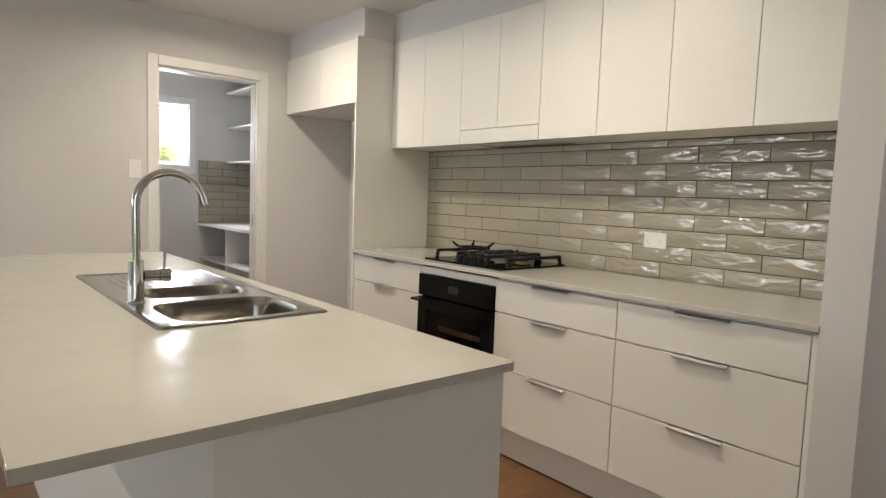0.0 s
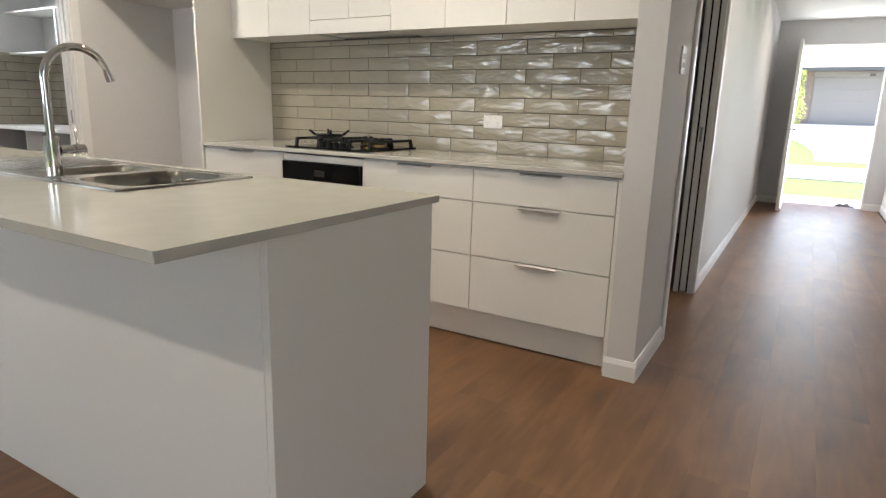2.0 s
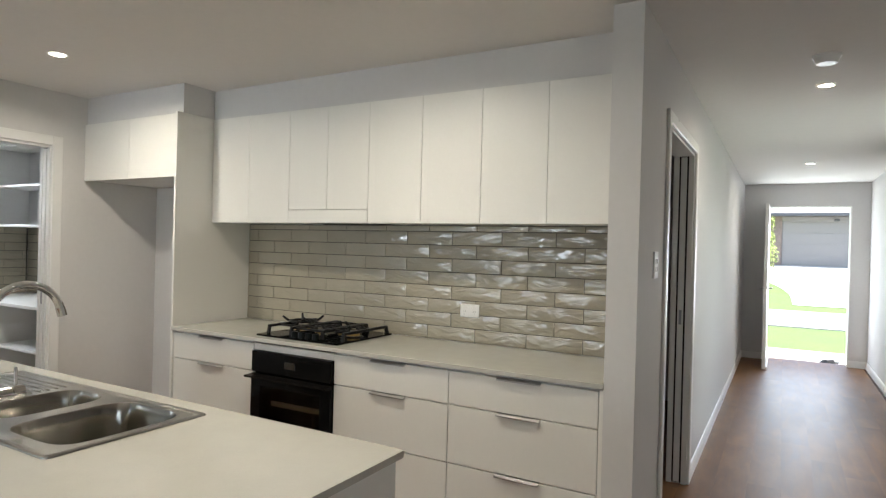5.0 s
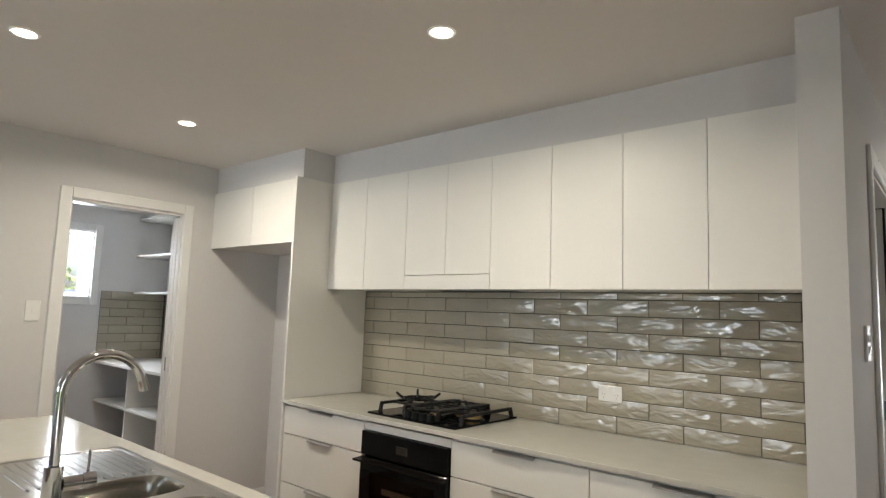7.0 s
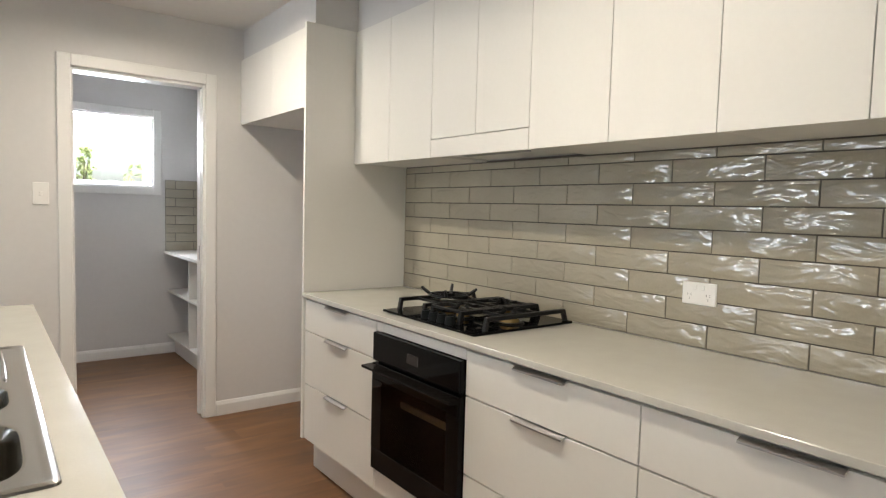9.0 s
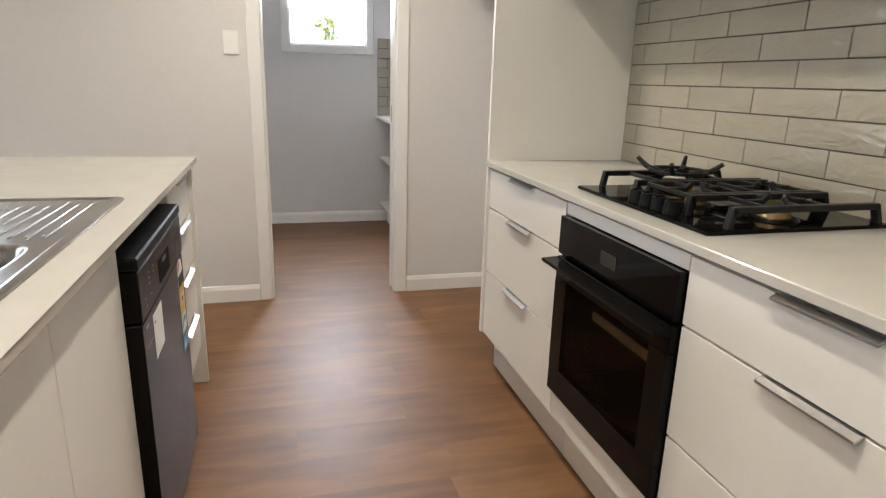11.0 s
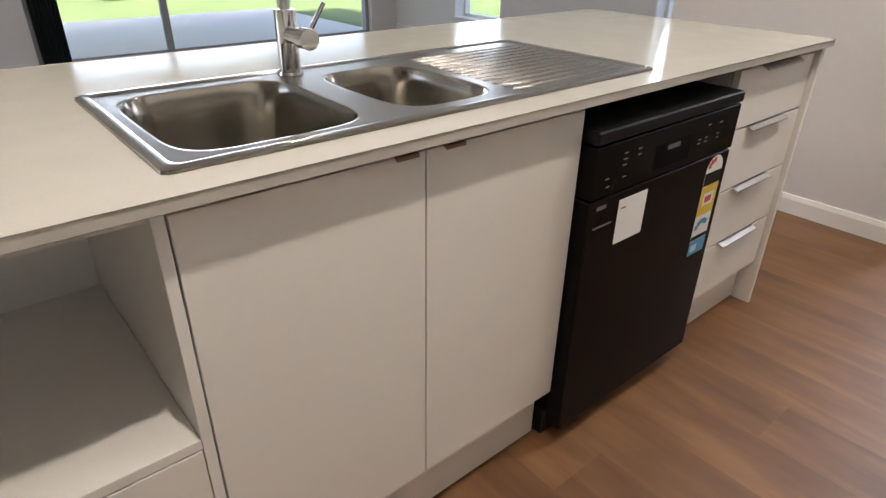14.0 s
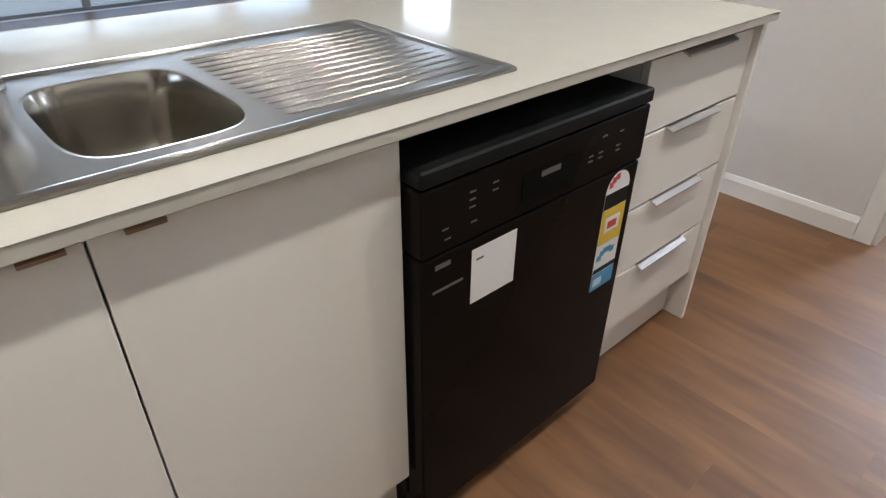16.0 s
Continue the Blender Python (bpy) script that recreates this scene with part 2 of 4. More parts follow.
GARAGE = material("grey_garage_door", (0.23, 0.215, 0.21), rough=0.5, vary=0.03)
ROOF = material("light_roof", (0.55, 0.55, 0.56), rough=0.6, vary=0.06)
DARK_TRIM = material("dark_gutter", (0.09, 0.09, 0.10), rough=0.4)
RUBBER = material("dark_rubber", (0.03, 0.03, 0.035), rough=0.7, vary=0.2)
DARK_SHEET = material("dark_green_sheet", (0.025, 0.04, 0.04), rough=0.9, vary=0.2)

# ---- building helpers ----
ORIGIN = {}


def box(bm, x0, x1, y0, y1, z0, z1, bevel=0.0, segments=1):
    made = bmesh.ops.create_cube(bm, size=1.0, matrix=Matrix.Translation(((x0 + x1) / 2, (y0 + y1) / 2, (z0 + z1) / 2))
                                 @ Matrix.Diagonal((abs(x1 - x0), abs(y1 - y0), abs(z1 - z0), 1)))
    if bevel:
        edges = list({e for v in made["verts"] for e in v.link_edges})
        bmesh.ops.bevel(bm, geom=edges, offset=bevel, segments=segments, affect="EDGES", profile=0.5)
    return bm


def boxes(*rows, bevel=0.0):
    bm = bmesh.new()
    for r in rows:
        box(bm, *r, bevel=bevel)
    return bm


def rod(bm, a, b, r0, r1=None, seg=16, caps=True):
    a, b = Vector(a), Vector(b)
    m = Matrix.Translation((a + b) / 2) @ (b - a).to_track_quat("Z", "Y").to_matrix().to_4x4()
    bmesh.ops.create_cone(bm, cap_ends=caps, segments=seg, radius1=r0, radius2=r0 if r1 is None else r1, depth=(b - a).length, matrix=m)
    return bm


def tube(bm, points, radius, seg=16):
    """A round tube along points; radius a number or one for each point."""
    pts = [Vector(p) for p in points]
    rings = []
    side = Vector((0, 1, 0))
    for i, p in enumerate(pts):
        d = (pts[min(i + 1, len(pts) - 1)] - pts[max(i - 1, 0)]).normalized()
        u = (side - d * side.dot(d)).normalized()
        v = d.cross(u)
        r = radius[i] if isinstance(radius, (list, tuple)) else radius
        rings.append([bm.verts.new(p + r * (math.cos(2 * math.pi * k / seg) * u + math.sin(2 * math.pi * k / seg) * v)) for k in range(seg)])
    for a, b in zip(rings, rings[1:]):
        for k in range(seg):
            bm.faces.new((a[k], a[(k + 1) % seg], b[(k + 1) % seg], b[k]))
    bm.faces.new(rings[0][::-1])
    bm.faces.new(rings[-1])
    return bm


def prism(bm, profile, axis, lo, hi):
    """Extrudes a closed 2D profile along x or y. Profile pairs are (other horizontal axis, z)."""
    def at(p, s):
        return (s, p[0], p[1]) if axis == "x" else (p[0], s, p[1])
    a = [bm.verts.new(at(p, lo)) for p in profile]
    b = [bm.verts.new(at(p, hi)) for p in profile]
    n = len(profile)
    for k in range(n):
        bm.faces.new((a[k], a[(k + 1) % n], b[(k + 1) % n], b[k]))
    bm.faces.new(a[::-1])
    bm.faces.new(b)
    return bm


def finish(bm, name, mat, smooth):
    bmesh.ops.recalc_face_normals(bm, faces=bm.faces)
    me = bpy.data.meshes.new(name)
    if smooth:
        for f in bm.faces:
            f.smooth = True
        for e in bm.edges:
            if len(e.link_faces) == 2 and e.calc_face_angle(0) > radians(40):
                e.smooth = False
    bm.to_mesh(me)
    bm.free()
    me.materials.append(mat)
    return me


def thing(name, at, label, category, group=""):
    ob = tagged(new(name), label, category, group)
    ob.empty_display_size = 0.05
    ob.location = at
    ORIGIN[ob] = Vector(at)
    return ob


def part(name, bm, mat, parent, label="", smooth=False):
    """One mesh, drawn in world metres, under a thing or a part."""
    o = ORIGIN[parent]
    bmesh.ops.translate(bm, verts=bm.verts, vec=-o)
    ob = new(name, finish(bm, name, mat, smooth))
    ob.parent = parent
    ORIGIN[ob] = o
    return tagged(ob, label)


def single(name, bm, mat, label, category, group="", kind="", smooth=False, at=None):
    """A thing or a piece of the setting of one mesh."""
    if at is None:
        cs = [v.co for v in bm.verts]
        at = ((min(c.x for c in cs) + max(c.x for c in cs)) / 2, (min(c.y for c in cs) + max(c.y for c in cs)) / 2, min(c.z for c in cs))
    bmesh.ops.translate(bm, verts=bm.verts, vec=-Vector(at))
    ob = new(name, finish(bm, name, mat, smooth))
    ob.location = at
    ORIGIN[ob] = Vector(at)
    return tagged(ob, label, category, group, kind)


def structure(name, bm, mat, label):
    return single(name, bm, mat, label, "", kind="structure", at=(0, 0, 0))


def wall_boxes(axis, face, back, lo, hi, openings, z0=0.0, z1=CEIL):
    """A wall along an axis from lo to hi with rectangular openings (a, b, sill, head)."""
    bm = bmesh.new()

    def put(a, b, s, h):
        if b - a > 1e-4 and h - s > 1e-4:
            if axis == "x":
                box(bm, a, b, min(face, back), max(face, back), s, h)
            else:
                box(bm, min(face, back), max(face, back), a, b, s, h)
    at = lo
    for a, b, s, h in sorted(openings):
        put(at, a, z0, z1)
        put(a, b, z0, s)
        put(a, b, h, z1)
        at = b
    put(at, hi, z0, z1)
    return bm


# ---- structure ----
XE = 2.752          # kitchen's tiled wall
YN = 4.537          # wall with the pantry door
YX = 6.40           # outer wall to the north
YH = 0.756           # passage wall on the kitchen side
YS = -0.70          # passage wall on the other side
XF = 9.17           # wall with the front door
XL = -4.93           # wall with the sliding door

structure("wall_east", wall_boxes("y", XE, XE + 0.12, 0.87, YX, []), PAINT, "pale painted kitchen and pantry wall")
structure("wall_passage_north", wall_boxes("x", YH, YH + 0.12, 2.147, XF, [(2.762, 3.742, 0.0, 2.04)]), PAINT, "pale painted passage wall with a sliding door opening")
structure("wall_pantry", wall_boxes("x", YN, YN + 0.12, -0.015, XE, [(1.280, 1.971, 0.0, 2.035)]), PAINT, "pale painted wall with the pantry door opening")
structure("wall_pantry_west", wall_boxes("y", -0.015, 0.105, YN + 0.12, YX, []), PAINT, "pale painted pantry side wall")
WINDOWS = [(-3.81, -3.07, 0.27, 2.10), (-1.265, -0.49, 0.27, 2.10), (1.465, 2.07, 1.450, 2.045)]
structure("wall_north", wall_boxes("x", YX, YX + 0.22, XL - 0.22, XE + 0.12, WINDOWS), PAINT, "pale painted outer wall with three windows")
SLIDER = (2.40, 6.02, 0.0, 2.10)
structure("wall_west", wall_boxes("y", XL, XL - 0.22, -2.3, YX, [SLIDER]), PAINT, "pale painted outer wall with a glazed sliding door")
# the opening here is added, for the unseen door that lets in fill light
structure("wall_south", wall_boxes("x", -2.3, -2.42, XL - 0.22, 2.6, [(-3.8, -1.4, 0.0, 2.10)]), PAINT, "pale painted living room wall with an opening added for fill light")
structure("wall_south_east", wall_boxes("y", 2.48, 2.6, -2.3, YS - 0.12, []), PAINT, "pale painted wall")
structure("wall_passage_south", wall_boxes("x", YS, YS - 0.12, 2.48, XF, [(4.3, 5.62, 0.0, 2.10), (5.80, 6.87, 0.0, CEIL)]), PAINT, "pale painted passage wall with openings")
structure("wall_recess", boxes((6.87, 6.99, -2.1, YS - 0.12, 0, CEIL), (5.68, 5.80, -2.1, YS - 0.12, 0, CEIL), (5.68, 6.99, -2.22, -2.1, 0, CEIL)), PAINT, "pale painted recess off the passage")
structure("wall_front", wall_boxes("y", XF, XF + 0.22, YS - 0.12, YH + 0.12, [(-0.50, 0.478, 0.0, 2.10)]), PAINT, "pale painted wall with the front door opening")
structure("wall_side_room", boxes((XE + 0.12, 6.0, 3.0, 3.12, 0, CEIL), (5.9, 6.0, 0.87, 3.0, 0, CEIL)), PAINT, "pale painted walls of the side room")
structure("ceiling", boxes((XL - 0.22, XF + 0.22, -2.42, YX + 0.22, CEIL, CEIL + 0.1)), CEILING, "white plasterboard ceiling")
structure("bulkhead_kitchen", boxes((2.44, XE, 0.87, 3.52, 2.214, CEIL)), PAINT, "plasterboard bulkhead above the wall cabinets")
structure("bulkhead_fridge", boxes((2.205, XE, 3.52, YN, 2.214, CEIL)), PAINT, "plasterboard bulkhead above the fridge space")

structure("roof_patio", boxes((-8.45, XL - 0.221, -1.5, 6.55, 2.60, 2.70)), CEILING, "white lined patio roof")
# unseen eaves added to keep sun patches off the floors
structure("roof_sun_shade", boxes((XL - 0.8, 2.6, -3.6, -2.421, CEIL, CEIL + 0.09), (2.6, XF + 0.5, -1.4, YS - 0.121, CEIL, CEIL + 0.09), (XL - 0.8, XE + 0.12, YX + 0.221, YX + 0.75, CEIL, CEIL + 0.09)), CEILING, "unseen white lined eaves, added mainly to block sun at the glazed doors")
SKIRT = [(0.0, 0.0), (0.014, 0.0), (0.014, 0.068), (0.006, 0.088), (0.0, 0.09)]


def skirting(axis, face, sign, lo, hi):
    """A moulded skirting board on a wall's face; sign is the side to which it stands out."""
    bm = bmesh.new()
    prism(bm, [(face + sign * d, z) for d, z in SKIRT], axis, lo, hi)
    structure("baseboard", bm, TRIM, "white moulded skirting board")


skirting("x", YN, -1, -0.015, 1.213)
skirting("x", YN, -1, 2.038, XE)
skirting("y", 2.147, -1, YH - 0.014, 0.885)
skirting("x", YH, -1, 2.147, 2.70)
skirting("x", YH, -1, 3.804, XF)
skirting("x", YX, -1, 0.105, XE)
skirting("x", YX, -1, XL, -0.015)
skirting("x", YS, 1, 2.48, 4.24)
skirting("x", YS, 1, 6.87, XF)
skirting("y", 6.87, -1, -2.1, YS)
skirting("y", XF, -1, YS, -0.50)
skirting("y", XF, -1, 0.478, YH)
skirting("y", -0.015, -1, YN, YX)


def architrave(name, axis, face, sign, a, b, head, w=0.065, t=0.016):
    """Moulded architrave round an opening, on one face of a wall."""
    bm = bmesh.new()
    f0, f1 = sorted((face, face + sign * t))

    def put(lo, hi, z0, z1):
        if axis == "x":
            box(bm, lo, hi, f0, f1, z0, z1, bevel=0.004)
        else:
            box(bm, f0, f1, lo, hi, z0, z1, bevel=0.004)
    put(a - w, a, 0, head + w)
    put(b, b + w, 0, head + w)
    put(a, b, head, head + w)
    structure(name, bm, TRIM, "white moulded door architrave")


architrave("trim_pantry_door", "x", YN, -1, 1.280, 1.971, 2.035)
architrave("trim_side_door", "x", YH, -1, 2.762, 3.742, 2.04, w=0.06)


def cavity_door(name, x_jamb, x_far, face, thick, head, lock_z, label):
    """A pocket door pushed back into the wall: split jambs, slots painted dark for shade and the leading edge of the
    leaf.
    """
    d = thing(name, (x_jamb, face + thick / 2, 0), label, "door")
    t = 0.032
    part("jamb", boxes((x_jamb - 0.012, x_jamb + 0.002, face + 0.001, face + t, 0, head - 0.004), bevel=0.001), TRIM, d)
    part("jamb", boxes((x_jamb - 0.012, x_jamb + 0.002, face + thick - t, face + thick - 0.001, 0, head - 0.004), bevel=0.001), TRIM, d)
    part("slot", boxes((x_jamb - 0.003, x_jamb - 0.0005, face + t, face + thick - t, 0.005, head - 0.006)), SLOT_SHADE, d, "dark sheet painted for the shade in the door cavity")
    leaf = part("leaf", boxes((x_jamb - 0.014, x_jamb - 0.0035, face + t + 0.011, face + thick - t - 0.011, 0.012, head - 0.02), bevel=0.001), TRIM, d)
    part("lock", boxes((x_jamb - 0.017, x_jamb - 0.0142, face + thick / 2 - 0.008, face + thick / 2 + 0.008, lock_z - 0.045, lock_z + 0.045), bevel=0.001), FRAME_GREY, leaf, "grey metal edge pull")
    part("head_jamb", boxes((x_far + 0.013, x_jamb - 0.015, face + 0.002, face + thick - 0.002, head - 0.016, head - 0.001)), TRIM, d)
    part("side_jamb", boxes((x_far + 0.001, x_far + 0.012, face + 0.002, face + thick - 0.002, 0, head - 0.002)), TRIM, d)


cavity_door("pocket_door", 3.742, 2.762, YH, 0.12, 2.04, 1.03, "white pocket door slid open into the passage wall")
cavity_door("pocket_door", 1.971, 1.280, YN, 0.12, 2.035, 1.02, "white pocket door slid open beside the pantry")

# ---- windows and outer doors ----


def window(name, a, b, s, h, frame_mat, mullion_z, reveal_trim):
    w = structure(name, boxes((a, b, YX + 0.17, YX + 0.176, s, h)), GLASS, "clear window pane")
    w.visible_shadow = False
    t = 0.045
    part("window_frame", boxes((a, b, YX + 0.13, YX + 0.20, s, s + t), (a, b, YX + 0.13, YX + 0.20, h - t, h),
                               (a, a + t, YX + 0.13, YX + 0.20, s + t, h - t), (b - t, b, YX + 0.13, YX + 0.20, s + t, h - t), bevel=0.003), frame_mat, w, "white window frame")
    if mullion_z:
        part("glazing_bar", boxes((a + t, b - t, YX + 0.135, YX + 0.195, mullion_z, mullion_z + 0.04), bevel=0.003), FRAME_GREY, w, "grey glazing bar")
    part("window_sill", boxes((a - 0.0, b + 0.0, YX - 0.012, YX + 0.13, s - 0.0, s + 0.012), bevel=0.002), TRIM, w)
    part("reveal", boxes((a, a + 0.012, YX - 0.0, YX + 0.13, s + 0.012, h), (b - 0.012, b, YX - 0.0, YX + 0.13, s + 0.012, h), (a + 0.012, b - 0.012, YX, YX + 0.13, h - 0.012, h)), TRIM, w)
    if reveal_trim:
        r = reveal_trim
        part("architrave", boxes((a - r, a, YX - 0.018, YX, s - r, h + r), (b, b + r, YX - 0.018, YX, s - r, h + r),
                                 (a, b, YX - 0.018, YX, s - r, s), (a, b, YX - 0.018, YX, h, h + r), bevel=0.004), TRIM, w)
    return w


for k, (a, b, s, h) in enumerate(WINDOWS):
    window("window_%d" % (k + 1), a, b, s, h, FRAME_WHITE, 1.15 if k < 2 else 0, 0.063 if k == 2 else 0)


def sliding_door(name, axis, face, sign, a, b, head, bars, label):
    """A glazed aluminium sliding door in a wall opening: frame, stiles and panes."""
    d0, d1 = face + sign * 0.06, face + sign * 0.14

    def put(bm, lo, hi, z0, z1, e0=d0, e1=d1):
        e0, e1 = sorted((e0, e1))
        if axis == "y":
            box(bm, e0, e1, lo, hi, z0, z1, bevel=0.003)
        else:
            box(bm, lo, hi, e0, e1, z0, z1, bevel=0.003)
    door = structure(name, boxes(), FRAME_GREY, label)
    bm = bmesh.new()
    put(bm, a, a + 0.05, 0, head)
    put(bm, b - 0.05, b, 0, head)
    put(bm, a + 0.05, b - 0.05, head - 0.05, head)
    part("door_frame", bm, FRAME_GREY, door)
    bm = bmesh.new()
    put(bm, a + 0.05, b - 0.05, 0.002, 0.035)
    part("track", bm, FRAME_GREY, door)
    stops = [a + 0.05] + [b0 for b0 in bars] + [b - 0.05]
    for s0 in bars:
        bm = bmesh.new()
        put(bm, s0 - 0.035, s0 + 0.035, 0.036, head - 0.051, face + sign * 0.075, face + sign * 0.125)
        part("stile", bm, FRAME_GREY, door)
    for lo, hi in zip(stops, stops[1:]):
        bm = bmesh.new()
        put(bm, lo + 0.002, hi - 0.002, 0.037, head - 0.052, face + sign * 0.098, face + sign * 0.104)
        p = part("pane", bm, GLASS, door, "clear glass pane")
        p.visible_shadow = False
    return door


# unseen door, added in the south wall as a source of fill light
sliding_door("door_fill_light", "x", -2.3, -1, -3.8, -1.4, 2.10, [-2.6], "unseen glazed sliding door added to let fill light into the living room")
sliding_door("door_1", "y", XL, -1, SLIDER[0], SLIDER[1], SLIDER[3], [3.60, 4.87], "grey aluminium sliding door with clear glass")
sliding_door("door_2", "x", YS, -1, 4.3, 5.62, 2.10, [4.96], "grey aluminium sliding door beside the passage")

# front door, swung open into the passage
fd = thing("front_door", (XF, 0.478, 0), "white front door swung open into the passage", "door")
leaf = part("leaf", boxes((XF - 0.93, XF - 0.01, 0.433, 0.471, 0.012, 2.07), bevel=0.003), TRIM, fd)
for side, yy in ((-1, 0.433), (1, 0.471)):
    bm = bmesh.new()
    rod(bm, (XF - 0.87, yy, 1.02), (XF - 0.87, yy + side * 0.05, 1.02), 0.011)
    box(bm, XF - 0.88, XF - 0.76, yy + side * 0.045, yy + side * 0.058, 1.012, 1.028, bevel=0.004)
    part("door_handle", bm, ALU, leaf, "satin metal lever handle")
part("draught_strip", boxes((XF - 0.92, XF - 0.02, 0.413, 0.432, 0.010, 0.045), bevel=0.002), TRIM, leaf, "white weather strip")
structure("trim_front_door", boxes((XF, XF + 0.22, 0.463, 0.478, 0, 2.085), (XF, XF + 0.22, -0.50, -0.485, 0, 2.085), (XF, XF + 0.22, -0.50, 0.478, 2.085, 2.10), bevel=0.002), TRIM, "white front door frame")

# ---- lights ----


def downlight(x, y, watts):
    d = thing("downlight", (x, y, CEIL), "round white recessed ceiling downlight, switched on", "downlight", "ceiling downlights")
    bm = bmesh.new()
    ring = [(0.036, -0.002), (0.045, -0.006), (0.050, -0.001)]
    loops = [[bm.verts.new((x + r * math.cos(k * math.pi / 16), y + r * math.sin(k * math.pi / 16), CEIL + z)) for k in range(32)] for r, z in ring]
    for a, b in zip(loops, loops[1:]):
        for k in range(32):
            bm.faces.new((a[k], a[(k + 1) % 32], b[(k + 1) % 32], b[k]))
    part("rim", bm, PLASTIC, d, smooth=True)
    bm = bmesh.new()
    bmesh.ops.create_circle(bm, cap_ends=True, segments=32, radius=0.037, matrix=Matrix.Translation((x, y, CEIL - 0.0035)))
    part("lens", bm, LED, d, "glowing warm white lens")
    lamp = bpy.data.lights.new("downlight_lamp", "AREA")
    lamp.shape, lamp.size, lamp.energy, lamp.color, lamp.spread = "DISK", 0.075, watts, (1.0, 0.89, 0.75), radians(165)
    ob = new("downlight_lamp", lamp)
    ob.location = (x, y, CEIL - 0.012)


for x, y, watts in DOWNLIGHTS:
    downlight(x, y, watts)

sm = thing("smoke_alarm", (3.19, 0.108, CEIL), "round white smoke alarm on the ceiling", "smoke alarm")
bm = bmesh.new()
rod(bm, (3.19, 0.108, CEIL - 0.012), (3.19, 0.108, CEIL), 0.062, 0.062, 32)
part("base", bm, PLASTIC, sm, smooth=True)
bm = bmesh.new()
rod(bm, (3.19, 0.108, CEIL - 0.04), (3.19, 0.108, CEIL - 0.012), 0.045, 0.056, 32)
part("cover", bm, PLASTIC, sm, smooth=True)

# ---- kitchen bench ----
FX = 2.16      # face of the drawer fronts
KICK = 0.165


def lip_handle(x, sign, yc, z, length, parent, mat=ALU, out=0.018):
    """A folded metal lip pull over the top edge of a front; sign is the side it stands out to."""
    bm = bmesh.new()
    prof = [(x - sign * 0.012, z), (x + sign * 0.004, z), (x + sign * out, z - 0.38 * out), (x + sign * out, z - 0.38 * out - 0.0045), (x + sign * 0.003, z - 0.004), (x - sign * 0.012, z - 0.002)]
    prism(bm, prof, "y", yc - length / 2, yc + length / 2)
    return part("handle", bm, mat, parent, "satin metal lip handle")


def drawer_unit(y0, y1, face, sign, back, gaps, label, group, handle=0.2, kick_in=0.06):
    u = thing("drawer_unit", ((face + back) / 2, (y0 + y1) / 2, 0), label, "cabinet", group)
    inner = face - sign * 0.020
    x0, x1 = sorted((inner, back))
    part("carcass", boxes((x0, x1, y0 + 0.001, y1 - 0.001, KICK + 0.002, 0.872)), CARCASS, u)
    x0, x1 = sorted((face - sign * kick_in, face - sign * (kick_in + 0.016)))
    part("kickboard", boxes((x0, x1, y0, y1, 0.005, KICK)), LAMINATE, u)
    x0, x1 = sorted((face, face - sign * 0.018))
    for lo, hi in zip(gaps, gaps[1:]):
        f = part("drawer_front", boxes((x0, x1, y0 + 0.002, y1 - 0.002, lo + 0.0028, hi - 0.0028), bevel=0.001), LAMINATE, u)
        lip_handle(face, sign, (y0 + y1) / 2, hi - 0.001, handle, f)
    return u


ROWS3 = [KICK, 0.446, 0.712, 0.868]
drawer_unit(0.897, 1.582, FX, -1, 2.735, ROWS3, "white laminate three-drawer base cabinet with metal lip handles", "bench drawer units")
drawer_unit(1.582, 2.249, FX, -1, 2.735, ROWS3, "white laminate three-drawer base cabinet beside the oven", "bench drawer units")
drawer_unit(2.820, 3.501, FX, -1, 2.735, ROWS3, "white laminate three-drawer base cabinet beside the fridge space", "bench drawer units")

single("end_panel", boxes((FX, 2.735, 0.876, 0.8955, 0.005, 0.872), bevel=0.001), LAMINATE, "white laminate filler panel closing the bench against the wall", "panel")
tall = thing("tall_panel", (2.45, 3.513, 0), "tall white laminate panel beside the fridge space", "panel")
part("board", boxes((2.150, XE - 0.002, 3.504, 3.522, KICK, 2.213), bevel=0.001), LAMINATE, tall)
part("foot", boxes((2.225, XE - 0.002, 3.504, 3.522, 0.0, KICK - 0.001)), LAMINATE, tall)

single("benchtop", boxes((2.140, 2.7385, 0.874, 3.5025, 0.8790, 0.90), bevel=0.002), STONE, "cream polished stone benchtop along the tiled wall", "benchtop")

# oven housing and oven
hs = thing("oven_housing", (2.45, 2.532, 0), "white laminate oven housing under the cooktop", "cabinet")
part("rail", boxes((FX, FX + 0.018, 2.2490, 2.8160, 0.832, 0.868), bevel=0.001), LAMINATE, hs)
part("lower_panel", boxes((FX, FX + 0.018, 2.2490, 2.8160, KICK + 0.002, 0.266), bevel=0.001), LAMINATE, hs)
part("kickboard", boxes((FX + 0.06, FX + 0.076, 2.2490, 2.8160, 0.005, KICK)), LAMINATE, hs)
part("shelf", boxes((FX + 0.02, 2.735, 2.2490, 2.8160, 0.24, 0.262)), CARCASS, hs)

ov = thing("oven", (2.45, 2.532, 0.2625), "black glass built-in oven with a bar handle", "oven")
part("cavity_back", boxes((2.60, 2.70, 2.2598, 2.8051, 0.2625, 0.710)), BLACK_STEEL, ov)
part("cavity_floor", boxes((2.162, 2.5995, 2.2598, 2.8051, 0.2625, 0.32)), BLACK_STEEL, ov)
part("cavity_top", boxes((2.162, 2.70, 2.2598, 2.8051, 0.7105, 0.825)), BLACK_STEEL, ov)
